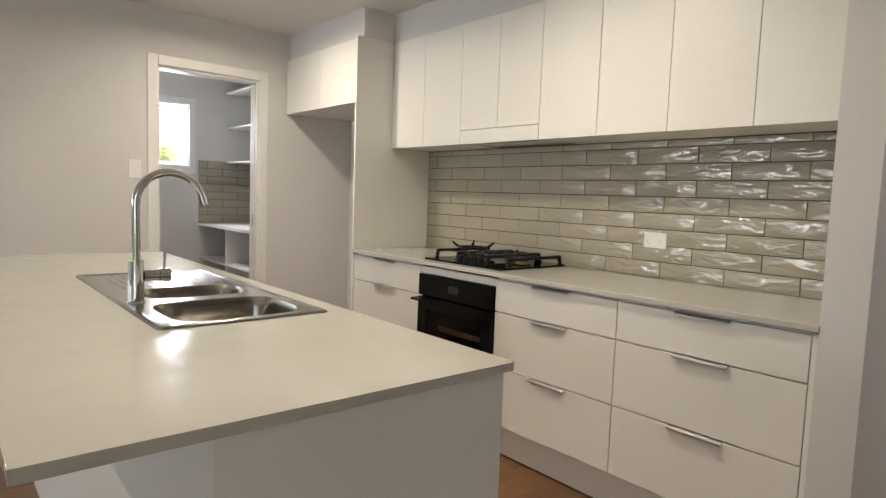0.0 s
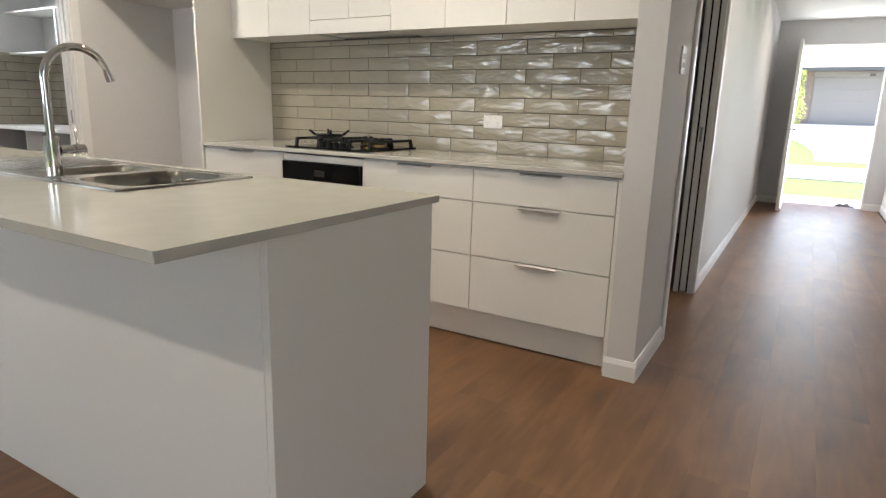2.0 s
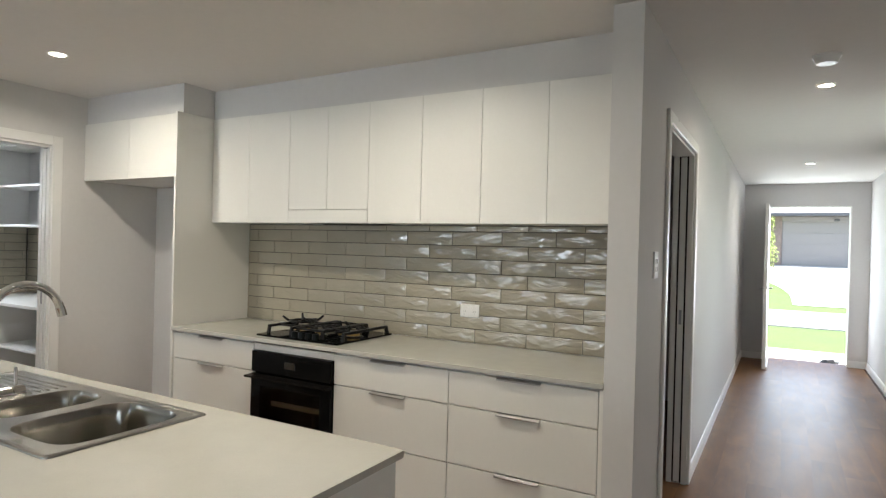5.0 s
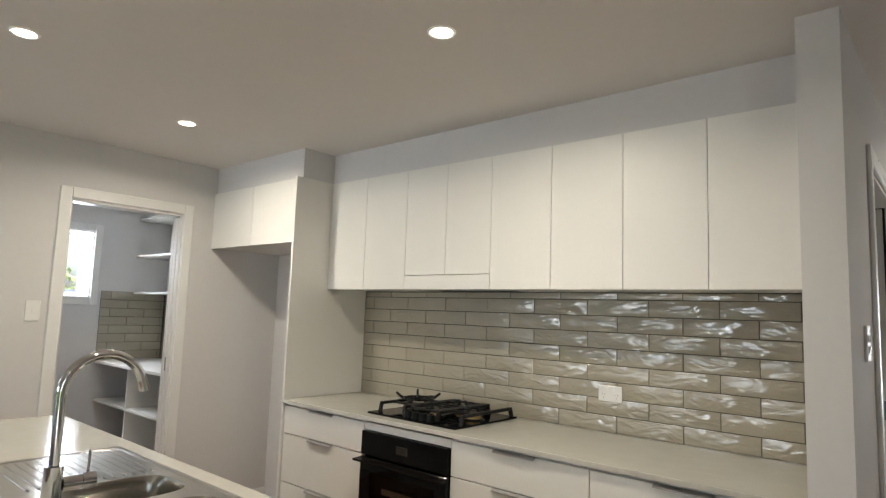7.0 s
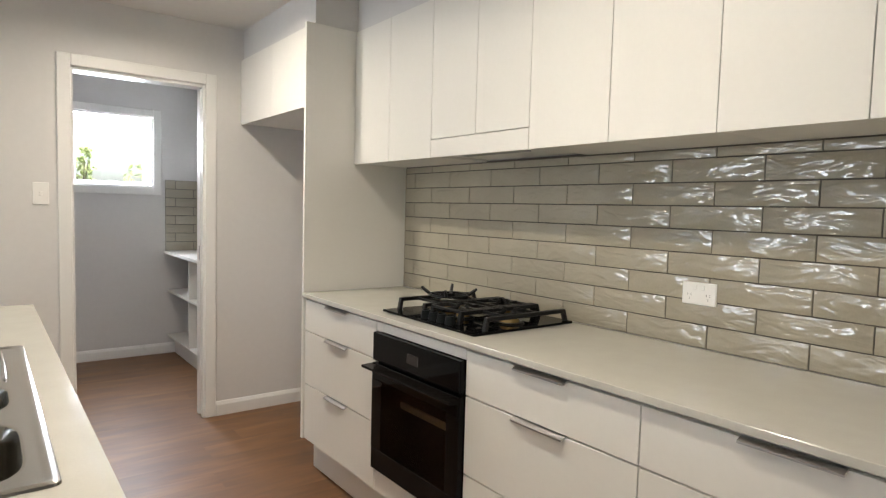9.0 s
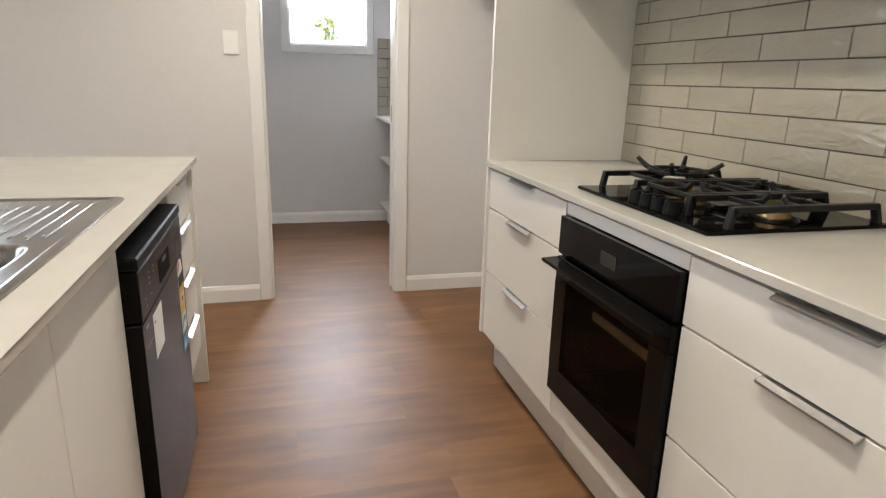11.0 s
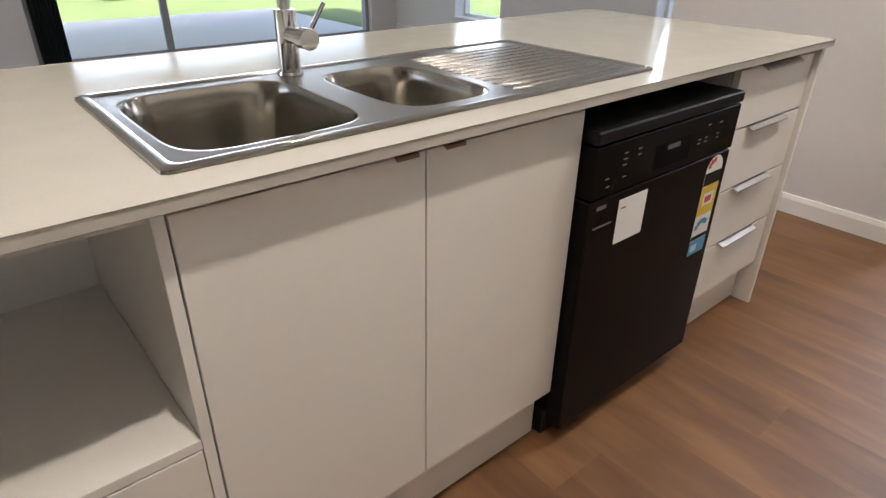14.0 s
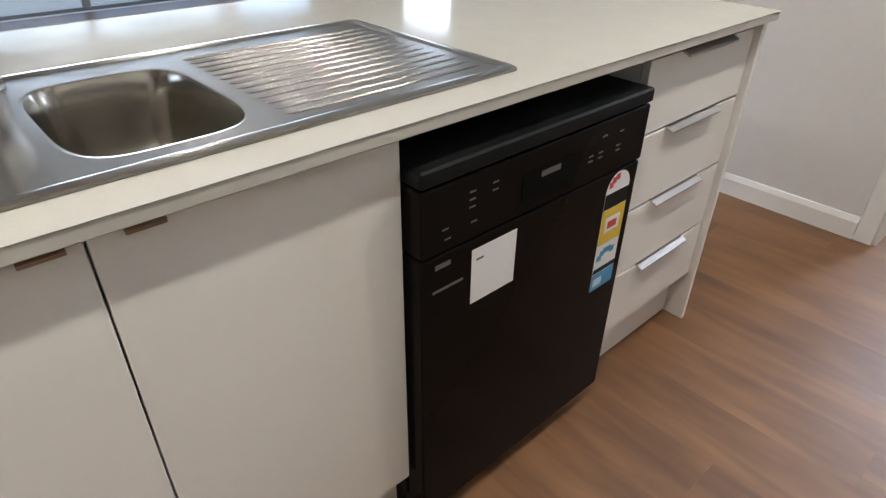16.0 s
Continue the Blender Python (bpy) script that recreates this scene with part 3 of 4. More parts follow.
part("cavity_side", boxes((2.162, 2.5995, 2.2598, 2.2929, 0.3205, 0.710)), BLACK_STEEL, ov)
part("cavity_side", boxes((2.162, 2.5995, 2.7720, 2.8051, 0.3205, 0.710)), BLACK_STEEL, ov)
rack = part("rack", boxes((2.250, 2.262, 2.2934, 2.7716, 0.506, 0.532), bevel=0.002), PLASTIC, ov, "pale metal front rail of the oven tray")
part("tray", boxes((2.2625, 2.59, 2.2934, 2.7716, 0.512, 0.518)), BLACK_STEEL, rack)
part("control_panel", boxes((2.140, 2.161, 2.2523, 2.8127, 0.716, 0.829), bevel=0.002), BLACK_GLASS, ov)
part("display", boxes((2.1385, 2.1402, 2.4961, 2.5670, 0.755, 0.79)), GREY_PRINT, ov, "small grey clock display")
part("display_glass", boxes((2.1375, 2.1384, 2.4961, 2.5670, 0.755, 0.79)), OVEN_WINDOW, ov)
dr = part("door", boxes((2.138, 2.161, 2.2523, 2.8127, 0.272, 0.3598), bevel=0.002), BLACK_GLASS, ov)
part("door_stile", boxes((2.138, 2.161, 2.2523, 2.3213, 0.36, 0.64)), BLACK_GLASS, dr)
part("door_stile", boxes((2.138, 2.161, 2.7437, 2.8127, 0.36, 0.64)), BLACK_GLASS, dr)
part("door_rail", boxes((2.138, 2.161, 2.2523, 2.8127, 0.6402, 0.706), bevel=0.002), BLACK_GLASS, dr)
part("window", boxes((2.1385, 2.144, 2.3215, 2.7435, 0.3602, 0.6398)), SMOKED, dr, "dark smoked glass window")
bm = bmesh.new()
prism(bm, [(2.138, 0.702), (2.092, 0.700), (2.090, 0.694), (2.092, 0.690), (2.138, 0.686)], "y", 2.247, 2.818)
part("handle", bm, BLACK_STEEL, dr, "black flat bar handle")

# cooktop
ct = thing("cooktop", (2.46, 2.563, 0.9), "black glass gas cooktop with cast iron trivets", "cooktop")
CX0, CX1, CY0, CY1 = 2.205, 2.705, 2.267, 2.850
part("glass_plate", boxes((CX0, CX1, CY0, CY1, 0.9005, 0.910), bevel=0.002), BLACK_GLASS, ct)


def burner(x, y, r):
    bm = bmesh.new()
    rod(bm, (x, y, 0.9105), (x, y, 0.916), r + 0.02, r + 0.014, 28)
    b = part("burner", bm, BURNER_CUP, ct, "dark metal burner cup", smooth=True)
    bm = bmesh.new()
    rod(bm, (x, y, 0.9165), (x, y, 0.930), r, r * 0.92, 28)
    part("ring", bm, BRASS, b, "brass flame ring", smooth=True)
    bm = bmesh.new()
    rod(bm, (x, y, 0.9305), (x, y, 0.940), r * 0.98, r * 0.9, 28)
    part("cap", bm, CAST_IRON, b, smooth=True)


BURNERS = [(2.46, 2.735, 0.052), (2.375, 2.535, 0.027), (2.585, 2.535, 0.034), (2.46, 2.363, 0.038)]
for bx, by, br in BURNERS:
    burner(bx, by, br)


def bar(bm, pts, w, h):
    """A cast bar of square section along points in a vertical plane."""
    for a, b in zip(pts, pts[1:]):
        a, b = Vector(a), Vector(b)
        m = Matrix.Translation((a + b) / 2) @ (b - a).to_track_quat("Z", "Y").to_matrix().to_4x4() @ Matrix.Diagonal((w, h, (b - a).length + 0.6 * w, 1))
        made = bmesh.ops.create_cube(bm, size=1.0, matrix=m)
        bmesh.ops.bevel(bm, geom=list({e for v in made["verts"] for e in v.link_edges}), offset=0.0022, segments=1, affect="EDGES")


def trivet(x0, x1, y0, y1, centres):
    """A cast iron pan support: side rails on turned-down legs, with raised fingers round each burner."""
    bm = bmesh.new()
    z = 0.950
    for yy in (y0, y1):
        bar(bm, [(x0 - 0.003, yy, 0.9115), (x0 + 0.005, yy, z), (x1 - 0.006, yy, z), (x1 + 0.008, yy, 0.9115)], 0.019, 0.015)
    for cx, cy, r in centres:
        for sy, yy in ((-1, y0), (1, y1)):
            if abs(yy - cy) > r + 0.012:
                bar(bm, [(cx, yy, z), (cx, cy + sy * (r + 0.012), z + 0.001), (cx, cy + sy * r, z + 0.012)], 0.013, 0.013)
        for sx in (-1, 1):
            bar(bm, [(cx + sx * r, cy, z + 0.012), (cx + sx * (r + 0.012), cy, z + 0.001), (cx + sx * (r + 0.055), cy, z)], 0.013, 0.013)
            bar(bm, [(cx + sx * (r + 0.055), y0, z - 0.001), (cx + sx * (r + 0.055), y1, z - 0.001)], 0.012, 0.011)
    return part("trivet", bm, CAST_IRON, ct, "cast iron pan support")


trivet(2.275, 2.675, 2.654, 2.824, [(2.46, 2.735, 0.045)])
trivet(2.300, 2.675, 2.452, 2.629, [(2.375, 2.535, 0.022), (2.585, 2.535, 0.022)])
trivet(2.275, 2.675, 2.287, 2.429, [(2.46, 2.363, 0.026)])
# wok stand with splayed arms
bm = bmesh.new()
for k in range(4):
    a = radians(45 + 90 * k)
    c, s = math.cos(a), math.sin(a)
    p = [(2.46 + 0.040 * c, 2.735 + 0.040 * s, 0.963), (2.46 + 0.085 * c, 2.735 + 0.085 * s, 0.972), (2.46 + 0.118 * c, 2.735 + 0.118 * s, 0.998)]
    rod(bm, p[0], p[1], 0.007, 0.007, 8)
    rod(bm, p[1], p[2], 0.008, 0.006, 8)
ring = [(2.46 + 0.078 * math.cos(k * math.pi / 12), 2.735 + 0.078 * math.sin(k * math.pi / 12), 0.968) for k in range(25)]
for a, b in zip(ring, ring[1:]):
    rod(bm, a, b, 0.006, 0.006, 6)
part("wok_stand", bm, CAST_IRON, ct, "cast iron wok ring with splayed arms")
for k in range(4):
    y = 2.449 + 0.050 * k
    bm = bmesh.new()
    rod(bm, (2.245, y, 0.9105), (2.245, y, 0.941), 0.0205, 0.0175, 24)
    kn = part("knob", bm, BLACK_PLASTIC, ct, smooth=True)
    part("cap", boxes((2.232, 2.258, y - 0.003, y + 0.003, 0.9415, 0.946), bevel=0.001), BLACK_PLASTIC, kn)

# ---- wall cabinets ----
UX, UZ0, UZ1 = 2.420, 1.546, 2.212
DOORS = [0.876, 1.231, 1.573, 1.917, 2.256]


def wall_cabinet(y0, y1, z0, splits, label):
    u = thing("wall_cabinet", ((UX + XE) / 2, (y0 + y1) / 2, z0), label, "cabinet", "wall cabinets")
    part("carcass", boxes((UX + 0.02, XE - 0.012, y0 + 0.001, y1 - 0.001, z0 + 0.004, UZ1 - 0.002)), CARCASS, u)
    for a, b in zip(splits, splits[1:]):
        part("door", boxes((UX, UX + 0.018, a + 0.0013, b - 0.0013, z0, UZ1 - 0.002), bevel=0.0006), LAMINATE, u)
    return u


for a, b in zip(DOORS, DOORS[1:]):
    wall_cabinet(a, b, UZ0, [a, b], "white laminate handleless wall cabinet above the tiles")
wall_cabinet(2.256, 2.838, 1.624, [2.256, 2.546, 2.838], "white laminate wall cabinet over the range hood")
wall_cabinet(2.838, 3.503, UZ0, [2.838, 3.173, 3.503], "white laminate two-door wall cabinet beside the tall panel")
hood = thing("range_hood", (2.58, 2.553, 1.55), "slide-out range hood with a white front", "range hood")
part("front", boxes((UX - 0.001, UX + 0.017, 2.2575, 2.8365, UZ0, 1.6205), bevel=0.0006), LAMINATE, hood)
part("body", boxes((UX + 0.02, XE - 0.012, 2.264, 2.832, 1.560, 1.622)), LAMINATE, hood)
part("filter", boxes((UX + 0.03, UX + 0.12, 2.36, 2.73, 1.553, 1.5595)), FRAME_GREY, hood, "grey mesh filter")

fc = thing("fridge_cabinet", (2.45, 4.05, 1.82), "white laminate cabinet above the empty fridge space", "cabinet")
part("carcass", boxes((2.208, XE - 0.002, 3.525, YN - 0.003, 1.826, 2.2125)), CARCASS, fc)
part("door", boxes((2.187, 2.206, 3.5235, 4.03, 1.82, 2.2125), bevel=0.001), LAMINATE, fc)
part("door", boxes((2.187, 2.206, 4.0315, YN - 0.003, 1.82, 2.2125), bevel=0.001), LAMINATE, fc)

# ---- island ----
IX0, IX1, IY0, IY1 = 0.175, 1.049, 1.103, 3.630
IFX = 1.016    # face of the island's fronts


def rect_loop(bm, x0, x1, y0, y1, z):
    vs = [bm.verts.new(p) for p in ((x0, y0, z), (x1, y0, z), (x1, y1, z), (x0, y1, z))]
    return vs, [bm.edges.new((vs[k], vs[(k + 1) % 4])) for k in range(4)]


def slab_with_hole(outer, hole, z0, z1, bevel):
    bm = bmesh.new()
    vo, eo = rect_loop(bm, *outer, z1)
    vi, ei = rect_loop(bm, *hole, z1)
    lo_o, _ = rect_loop(bm, *outer, z0)
    lo_i, _ = rect_loop(bm, *hole, z0)
    for a, b in ((vo, vi), (lo_o, lo_i)):
        for k in range(4):
            bm.faces.new((a[k], a[(k + 1) % 4], b[(k + 1) % 4], b[k]))
    for a, b in ((vo, lo_o), (vi, lo_i)):
        for k in range(4):
            bm.faces.new((a[k], a[(k + 1) % 4], b[(k + 1) % 4], b[k]))
    bm.normal_update()
    edges = [e for e in bm.edges if sum(v in vo or v in lo_o for v in e.verts) == 2]
    bmesh.ops.bevel(bm, geom=edges, offset=bevel, segments=2, affect="EDGES", profile=0.5)
    return bm


SX0, SX1, SY0, SY1 = 0.520, 0.983, 1.760, 2.806
single("island_benchtop", slab_with_hole((IX0, IX1, IY0, IY1), (SX0 + 0.015, SX1 - 0.015, SY0 + 0.015, SY1 - 0.015), 0.884, 0.904, 0.002), STONE,
       "cream polished stone island benchtop with an inset sink", "benchtop")

ip = thing("island_cladding", (0.72, 2.3, 0), "white laminate cladding round the kitchen island", "island")
part("back_panel", boxes((0.420, 0.438, 1.136, 3.599, 0.0, 0.8835), bevel=0.001), LAMINATE, ip)
part("end_panel", boxes((0.420, IFX + 0.016, 1.115, 1.135, 0.0, 0.8835), bevel=0.001), LAMINATE, ip)
part("end_panel", boxes((0.420, IFX + 0.016, 3.600, 3.618, 0.0, 0.8835), bevel=0.001), LAMINATE, ip)

# open microwave niche with a drawer front below
nu = thing("microwave_unit", (0.74, 1.456, 0), "white island unit with an open microwave niche", "cabinet")
part("side", boxes((0.45, IFX, 1.1365, 1.1525, KICK, 0.876), bevel=0.001), LAMINATE, nu)
part("side", boxes((0.45, IFX, 1.729, 1.7455, KICK, 0.876), bevel=0.001), LAMINATE, nu)
part("back", boxes((0.452, 0.468, 1.153, 1.7285, KICK, 0.876)), CARCASS, nu)
part("niche_floor", boxes((0.469, IFX, 1.153, 1.7285, 0.505, 0.523), bevel=0.001), LAMINATE, nu)
part("niche_top", boxes((0.469, IFX - 0.02, 1.153, 1.7285, 0.858, 0.876)), CARCASS, nu)
part("drawer_front", boxes((IFX - 0.018, IFX, 1.154, 1.7275, KICK + 0.002, 0.502), bevel=0.001), LAMINATE, nu)
part("kickboard", boxes((IFX - 0.062, IFX - 0.046, 1.1365, 1.7455, 0.005, KICK)), LAMINATE, nu)

su = thing("sink_cabinet", (0.74, 2.16, 0), "white two-door island cabinet under the sink", "cabinet")
part("side", boxes((0.45, IFX - 0.02, 1.7475, 1.7635, KICK, 0.876)), CARCASS, su)
part("side", boxes((0.45, IFX - 0.02, 2.514, 2.530, KICK, 0.876)), CARCASS, su)
part("base", boxes((0.45, IFX - 0.02, 1.764, 2.5135, KICK, KICK + 0.016)), CARCASS, su)
part("kickboard", boxes((IFX - 0.062, IFX - 0.046, 1.747, 2.530, 0.005, KICK)), LAMINATE, su)
for a, b, hy in ((1.7485, 2.1375, 2.100), (2.1405, 2.5295, 2.196)):
    d = part("door", boxes((IFX - 0.018, IFX, a, b, KICK + 0.004, 0.868), bevel=0.001), LAMINATE, su)
    lip_handle(IFX, 1, hy, 0.8695, 0.042, d, BRONZE, 0.006)

drawer_unit(3.150, 3.599, IFX, 1, 0.45, [KICK, 0.342, 0.523, 0.704, 0.868], "white laminate four-drawer island cabinet with metal lip handles", "island drawer units", handle=0.215, kick_in=0.046)

# dishwasher in its gap
dw = thing("dishwasher", (0.76, 2.829, 0), "black freestanding dishwasher slid under the island top", "dishwasher")
DY0, DY1 = 2.536, 3.121
part("body", boxes((0.47, 1.0, DY0, DY1, 0.09, 0.800), bevel=0.003), BLACK_STEEL, dw)
part("lid", boxes((0.47, 1.052, DY0, DY1, 0.8005, 0.829), bevel=0.004), BLACK_PLASTIC, dw)
door = part("door", boxes((1.001, 1.048, DY0 + 0.002, DY1 - 0.002, 0.060, 0.679), bevel=0.003), BLACK_STEEL, dw)
panel = part("control_panel", boxes((1.001, 1.050, DY0 + 0.002, DY1 - 0.002, 0.683, 0.797), bevel=0.003), BLACK_STEEL, dw)
# flat near-black plate drawn in place of a modelled grip
part("grip", boxes((1.0502, 1.0512, 2.754, 2.896, 0.702, 0.760)), GRIP_BLACK, panel, "flat near-black plate standing for the door grip")
part("plinth", boxes((0.47, 0.992, DY0 + 0.004, DY1 - 0.004, 0.004, 0.0895)), BLACK_PLASTIC, dw)
part("print", boxes((1.0513, 1.0517, 2.800, 2.850, 0.742, 0.753)), GREY_PRINT, panel, "pale maker's mark")
for y, z in ((2.60, 0.73), (2.605, 0.712), (2.655, 0.775), (2.655, 0.762), (2.655, 0.749), (2.66, 0.722), (2.705, 0.775), (2.705, 0.762), (2.955, 0.745), (2.955, 0.735),
             (2.985, 0.745), (2.985, 0.735), (3.04, 0.745), (3.04, 0.735), (2.99, 0.775), (3.045, 0.772)):
    part("print", boxes((1.0502, 1.0506, y - 0.022, y - 0.009, z - 0.008, z - 0.005)), GREY_PRINT, panel)
part("print", boxes((1.0482, 1.0486, 2.566, 2.598, 0.655, 0.664)), GREY_PRINT, door)
part("print", boxes((1.0482, 1.0486, 2.561, 2.626, 0.612, 0.617)), GREY_PRINT, door)
part("paper_note", boxes((1.0482, 1.0488, 2.645, 2.752, 0.552, 0.660)), PAPER, door, "white paper note with a faint printed line")
part("print", boxes((1.0489, 1.0492, 2.655, 2.672, 0.636, 0.640)), GREY_PRINT, door)
lab = bmesh.new()
prof = [(3.015, 0.395), (3.095, 0.395)] + [(3.055 + 0.040 * math.cos(radians(a)), 0.635 + 0.040 * math.sin(radians(a))) for a in range(0, 181, 15)]
prism(lab, [(y, z) for y, z in prof], "x", 1.0482, 1.0488)
sticker = part("energy_label", lab, PAPER, door, "printed energy and water rating label")


def band(y0, y1, z0, z1, mat, lift=0.0):
    part("label_print", boxes((1.0489 + lift, 1.0492 + lift, y0, y1, z0, z1)), mat, sticker)


band(3.015, 3.095, 0.597, 0.632, BLACK_PLASTIC)
band(3.015, 3.095, 0.512, 0.596, YELLOW)
band(3.030, 3.080, 0.540, 0.575, PAPER, 0.0004)
band(3.038, 3.070, 0.548, 0.565, RED, 0.0008)
band(3.015, 3.095, 0.440, 0.452, BLACK_PLASTIC)
band(3.015, 3.095, 0.395, 0.438, BLUE)
band(3.022, 3.052, 0.405, 0.425, PALE_BLUE, 0.0004)
for k in range(5):
    a = radians(150 - 24 * k)
    y, z = 3.055 + 0.030 * math.cos(a), 0.637 + 0.028 * math.sin(a)
    if k < 3:
        band(y - 0.007, y + 0.007, z - 0.007, z + 0.007, RED)
    y, z = 3.055 + 0.030 * math.cos(a), 0.462 + 0.030 * math.sin(a)
    band(y - 0.008, y + 0.008, z - 0.006, z + 0.008, BLUE)

# ---- sink ----
sink = thing("kitchen_sink", (0.76, 2.3, 0.9), "stainless steel sink with two bowls and a ribbed drainer", "sink")


def bowl_loop(cx, cy, ax, ay, n, z, count=56):
    out = []
    for k in range(count):
        a = 2 * math.pi * (k + 0.5) / count
        c, s = math.cos(a), math.sin(a)
        out.append((cx + ax * math.copysign(abs(c) ** (2 / n), c), cy + ay * math.copysign(abs(s) ** (2 / n), s), z))
    return out


BOWLS = [(0.760, 1.950, 0.178, 0.149, 4.8, 0.17), (0.772, 2.276, 0.158, 0.108, 4.0, 0.15)]
deck = bmesh.new()
DZ = 0.9085


def loop_edges(bm, pts):
    vs = [bm.verts.new(p) for p in pts]
    return vs, [bm.edges.new((vs[k], vs[(k + 1) % len(vs)])) for k in range(len(vs))]


def rounded(x0, x1, y0, y1, r, z):
    out = []
    for cx, cy, a0 in ((x1 - r, y1 - r, 0), (x0 + r, y1 - r, 90), (x0 + r, y0 + r, 180), (x1 - r, y0 + r, 270)):
        out += [(cx + r * math.cos(radians(a0 + d)), cy + r * math.sin(radians(a0 + d)), z) for d in (0, 30, 60, 90)]
    return out


inner, inner_e = loop_edges(deck, rounded(SX0 + 0.022, SX1 - 0.022, SY0 + 0.022, SY1 - 0.022, 0.02, DZ))
edges = list(inner_e)
for cx, cy, ax, ay, n, depth in BOWLS:
    _, e = loop_edges(deck, bowl_loop(cx, cy, ax + 0.006, ay + 0.006, n, DZ))
    edges += e
bmesh.ops.triangle_fill(deck, edges=edges, use_beauty=True, use_dissolve=False)
part("deck", deck, STEEL, sink)
deck = bmesh.new()
prev = [deck.verts.new(p) for p in rounded(SX0 + 0.022, SX1 - 0.022, SY0 + 0.022, SY1 - 0.022, 0.02, DZ)]
for inset, z in ((0.016, 0.9112), (0.006, 0.9112), (0.001, 0.909), (0.0, 0.9045)):
    ring = [deck.verts.new(p) for p in rounded(SX0 + inset, SX1 - inset, SY0 + inset, SY1 - inset, 0.014, z)]
    for k in range(len(ring)):
        deck.faces.new((prev[k], prev[(k + 1) % len(ring)], ring[(k + 1) % len(ring)], ring[k]))
    prev = ring
part("rim", deck, STEEL, sink, smooth=True)
for cx, cy, ax, ay, n, depth in BOWLS:
    bm = bmesh.new()
    levels = [(0.006, 0.0), (0.002, 0.0006), (0.0, 0.005), (-0.006, 0.03), (-0.014, depth * 0.6), (-0.022, depth * 0.85), (-0.036, depth * 0.96), (-0.06, depth)]
    loops = [[bm.verts.new(p) for p in bowl_loop(cx, cy, ax + g, ay + g, n, DZ - d)] for g, d in levels]
    for a, b in zip(loops, loops[1:]):
        for k in range(len(a)):
            bm.faces.new((a[k], a[(k + 1) % len(a)], b[(k + 1) % len(a)], b[k]))
    floor_ring = [bm.verts.new((cx + 0.045 * math.cos(2 * math.pi * (k + 0.5) / 56), cy + 0.045 * math.sin(2 * math.pi * (k + 0.5) / 56), DZ - depth - 0.004)) for k in range(56)]
    a = loops[-1]
    for k in range(56):
        bm.faces.new((a[k], a[(k + 1) % 56], floor_ring[(k + 1) % 56], floor_ring[k]))
    bm.faces.new(floor_ring)
    bw = part("bowl", bm, BOWL_STEEL, sink, smooth=True)
    bm = bmesh.new()
    rod(bm, (cx, cy, DZ - depth - 0.003), (cx, cy, DZ - depth - 0.0005), 0.040, 0.036, 28)
    part("basket_waste", bm, CHROME, bw, smooth=True)
for k in range(13):
    x = 0.600 + 0.0275 * k
    bm = bmesh.new()
    r = 0.0042
    rows = []
    for y, g in ((2.415, 0.2), (2.422, 0.8), (2.432, 1.0), (2.600, 0.8), (2.745, 0.5), (2.765, 0.1)):
        rows.append([bm.verts.new((x + r * g * math.cos(radians(a)) * 1.2, y, DZ + 0.0001 + 0.75 * r * g * math.sin(radians(a)))) for a in range(0, 181, 30)])
    for a, b in zip(rows, rows[1:]):
        for j in range(6):
            bm.faces.new((a[j], a[j + 1], b[j + 1], b[j]))
    part("drainer_rib", bm, STEEL, sink, smooth=True)

# ---- mixer tap ----
TX, TY = 0.568, 2.146
tap = thing("mixer_tap", (TX, TY, 0.9085), "chrome gooseneck mixer tap at the back of the sink", "tap")
bm = bmesh.new()
rod(bm, (TX, TY, 0.9087), (TX, TY, 0.9142), 0.0265, 0.025, 28)
part("base_ring", bm, CHROME, tap, smooth=True)
bm = bmesh.new()
rod(bm, (TX, TY, 0.9145), (TX, TY, 1.030), 0.0215, 0.0215, 32)
part("body", bm, CHROME, tap, smooth=True)
arc = [(TX, TY, 1.0305), (TX, TY, 1.12), (TX, TY, 1.185)]
R = 0.093
for a in range(180, 11, -8):
    arc.append((TX + R + R * math.cos(radians(a)), TY - 0.01 * (180 - a) / 160, 1.195 + R * math.sin(radians(a))))
bm = bmesh.new()
tube(bm, arc, [0.0118] * len(arc), 20)
part("spout", bm, CHROME, tap, smooth=True)
end = Vector(arc[-1])
dirn = (Vector(arc[-1]) - Vector(arc[-2])).normalized()
bm = bmesh.new()
rod(bm, end - dirn * 0.004, end + dirn * 0.022, 0.0130, 0.0130, 24)
part("aerator", bm, CHROME, tap, smooth=True)
bm = bmesh.new()
rod(bm, (TX + 0.02, TY, 0.985), (TX + 0.062, TY, 0.985), 0.0165, 0.0165, 28)
rod(bm, (TX + 0.0625, TY, 0.985), (TX + 0.092, TY, 0.985), 0.0195, 0.0195, 28)
knob = part("cartridge", bm, CHROME, tap, smooth=True)
bm = bmesh.new()
rod(bm, (TX + 0.080, TY + 0.012, 1.004), (TX + 0.090, TY + 0.036, 1.048), 0.0042, 0.0042, 14)
part("lever", bm, CHROME, knob, smooth=True)


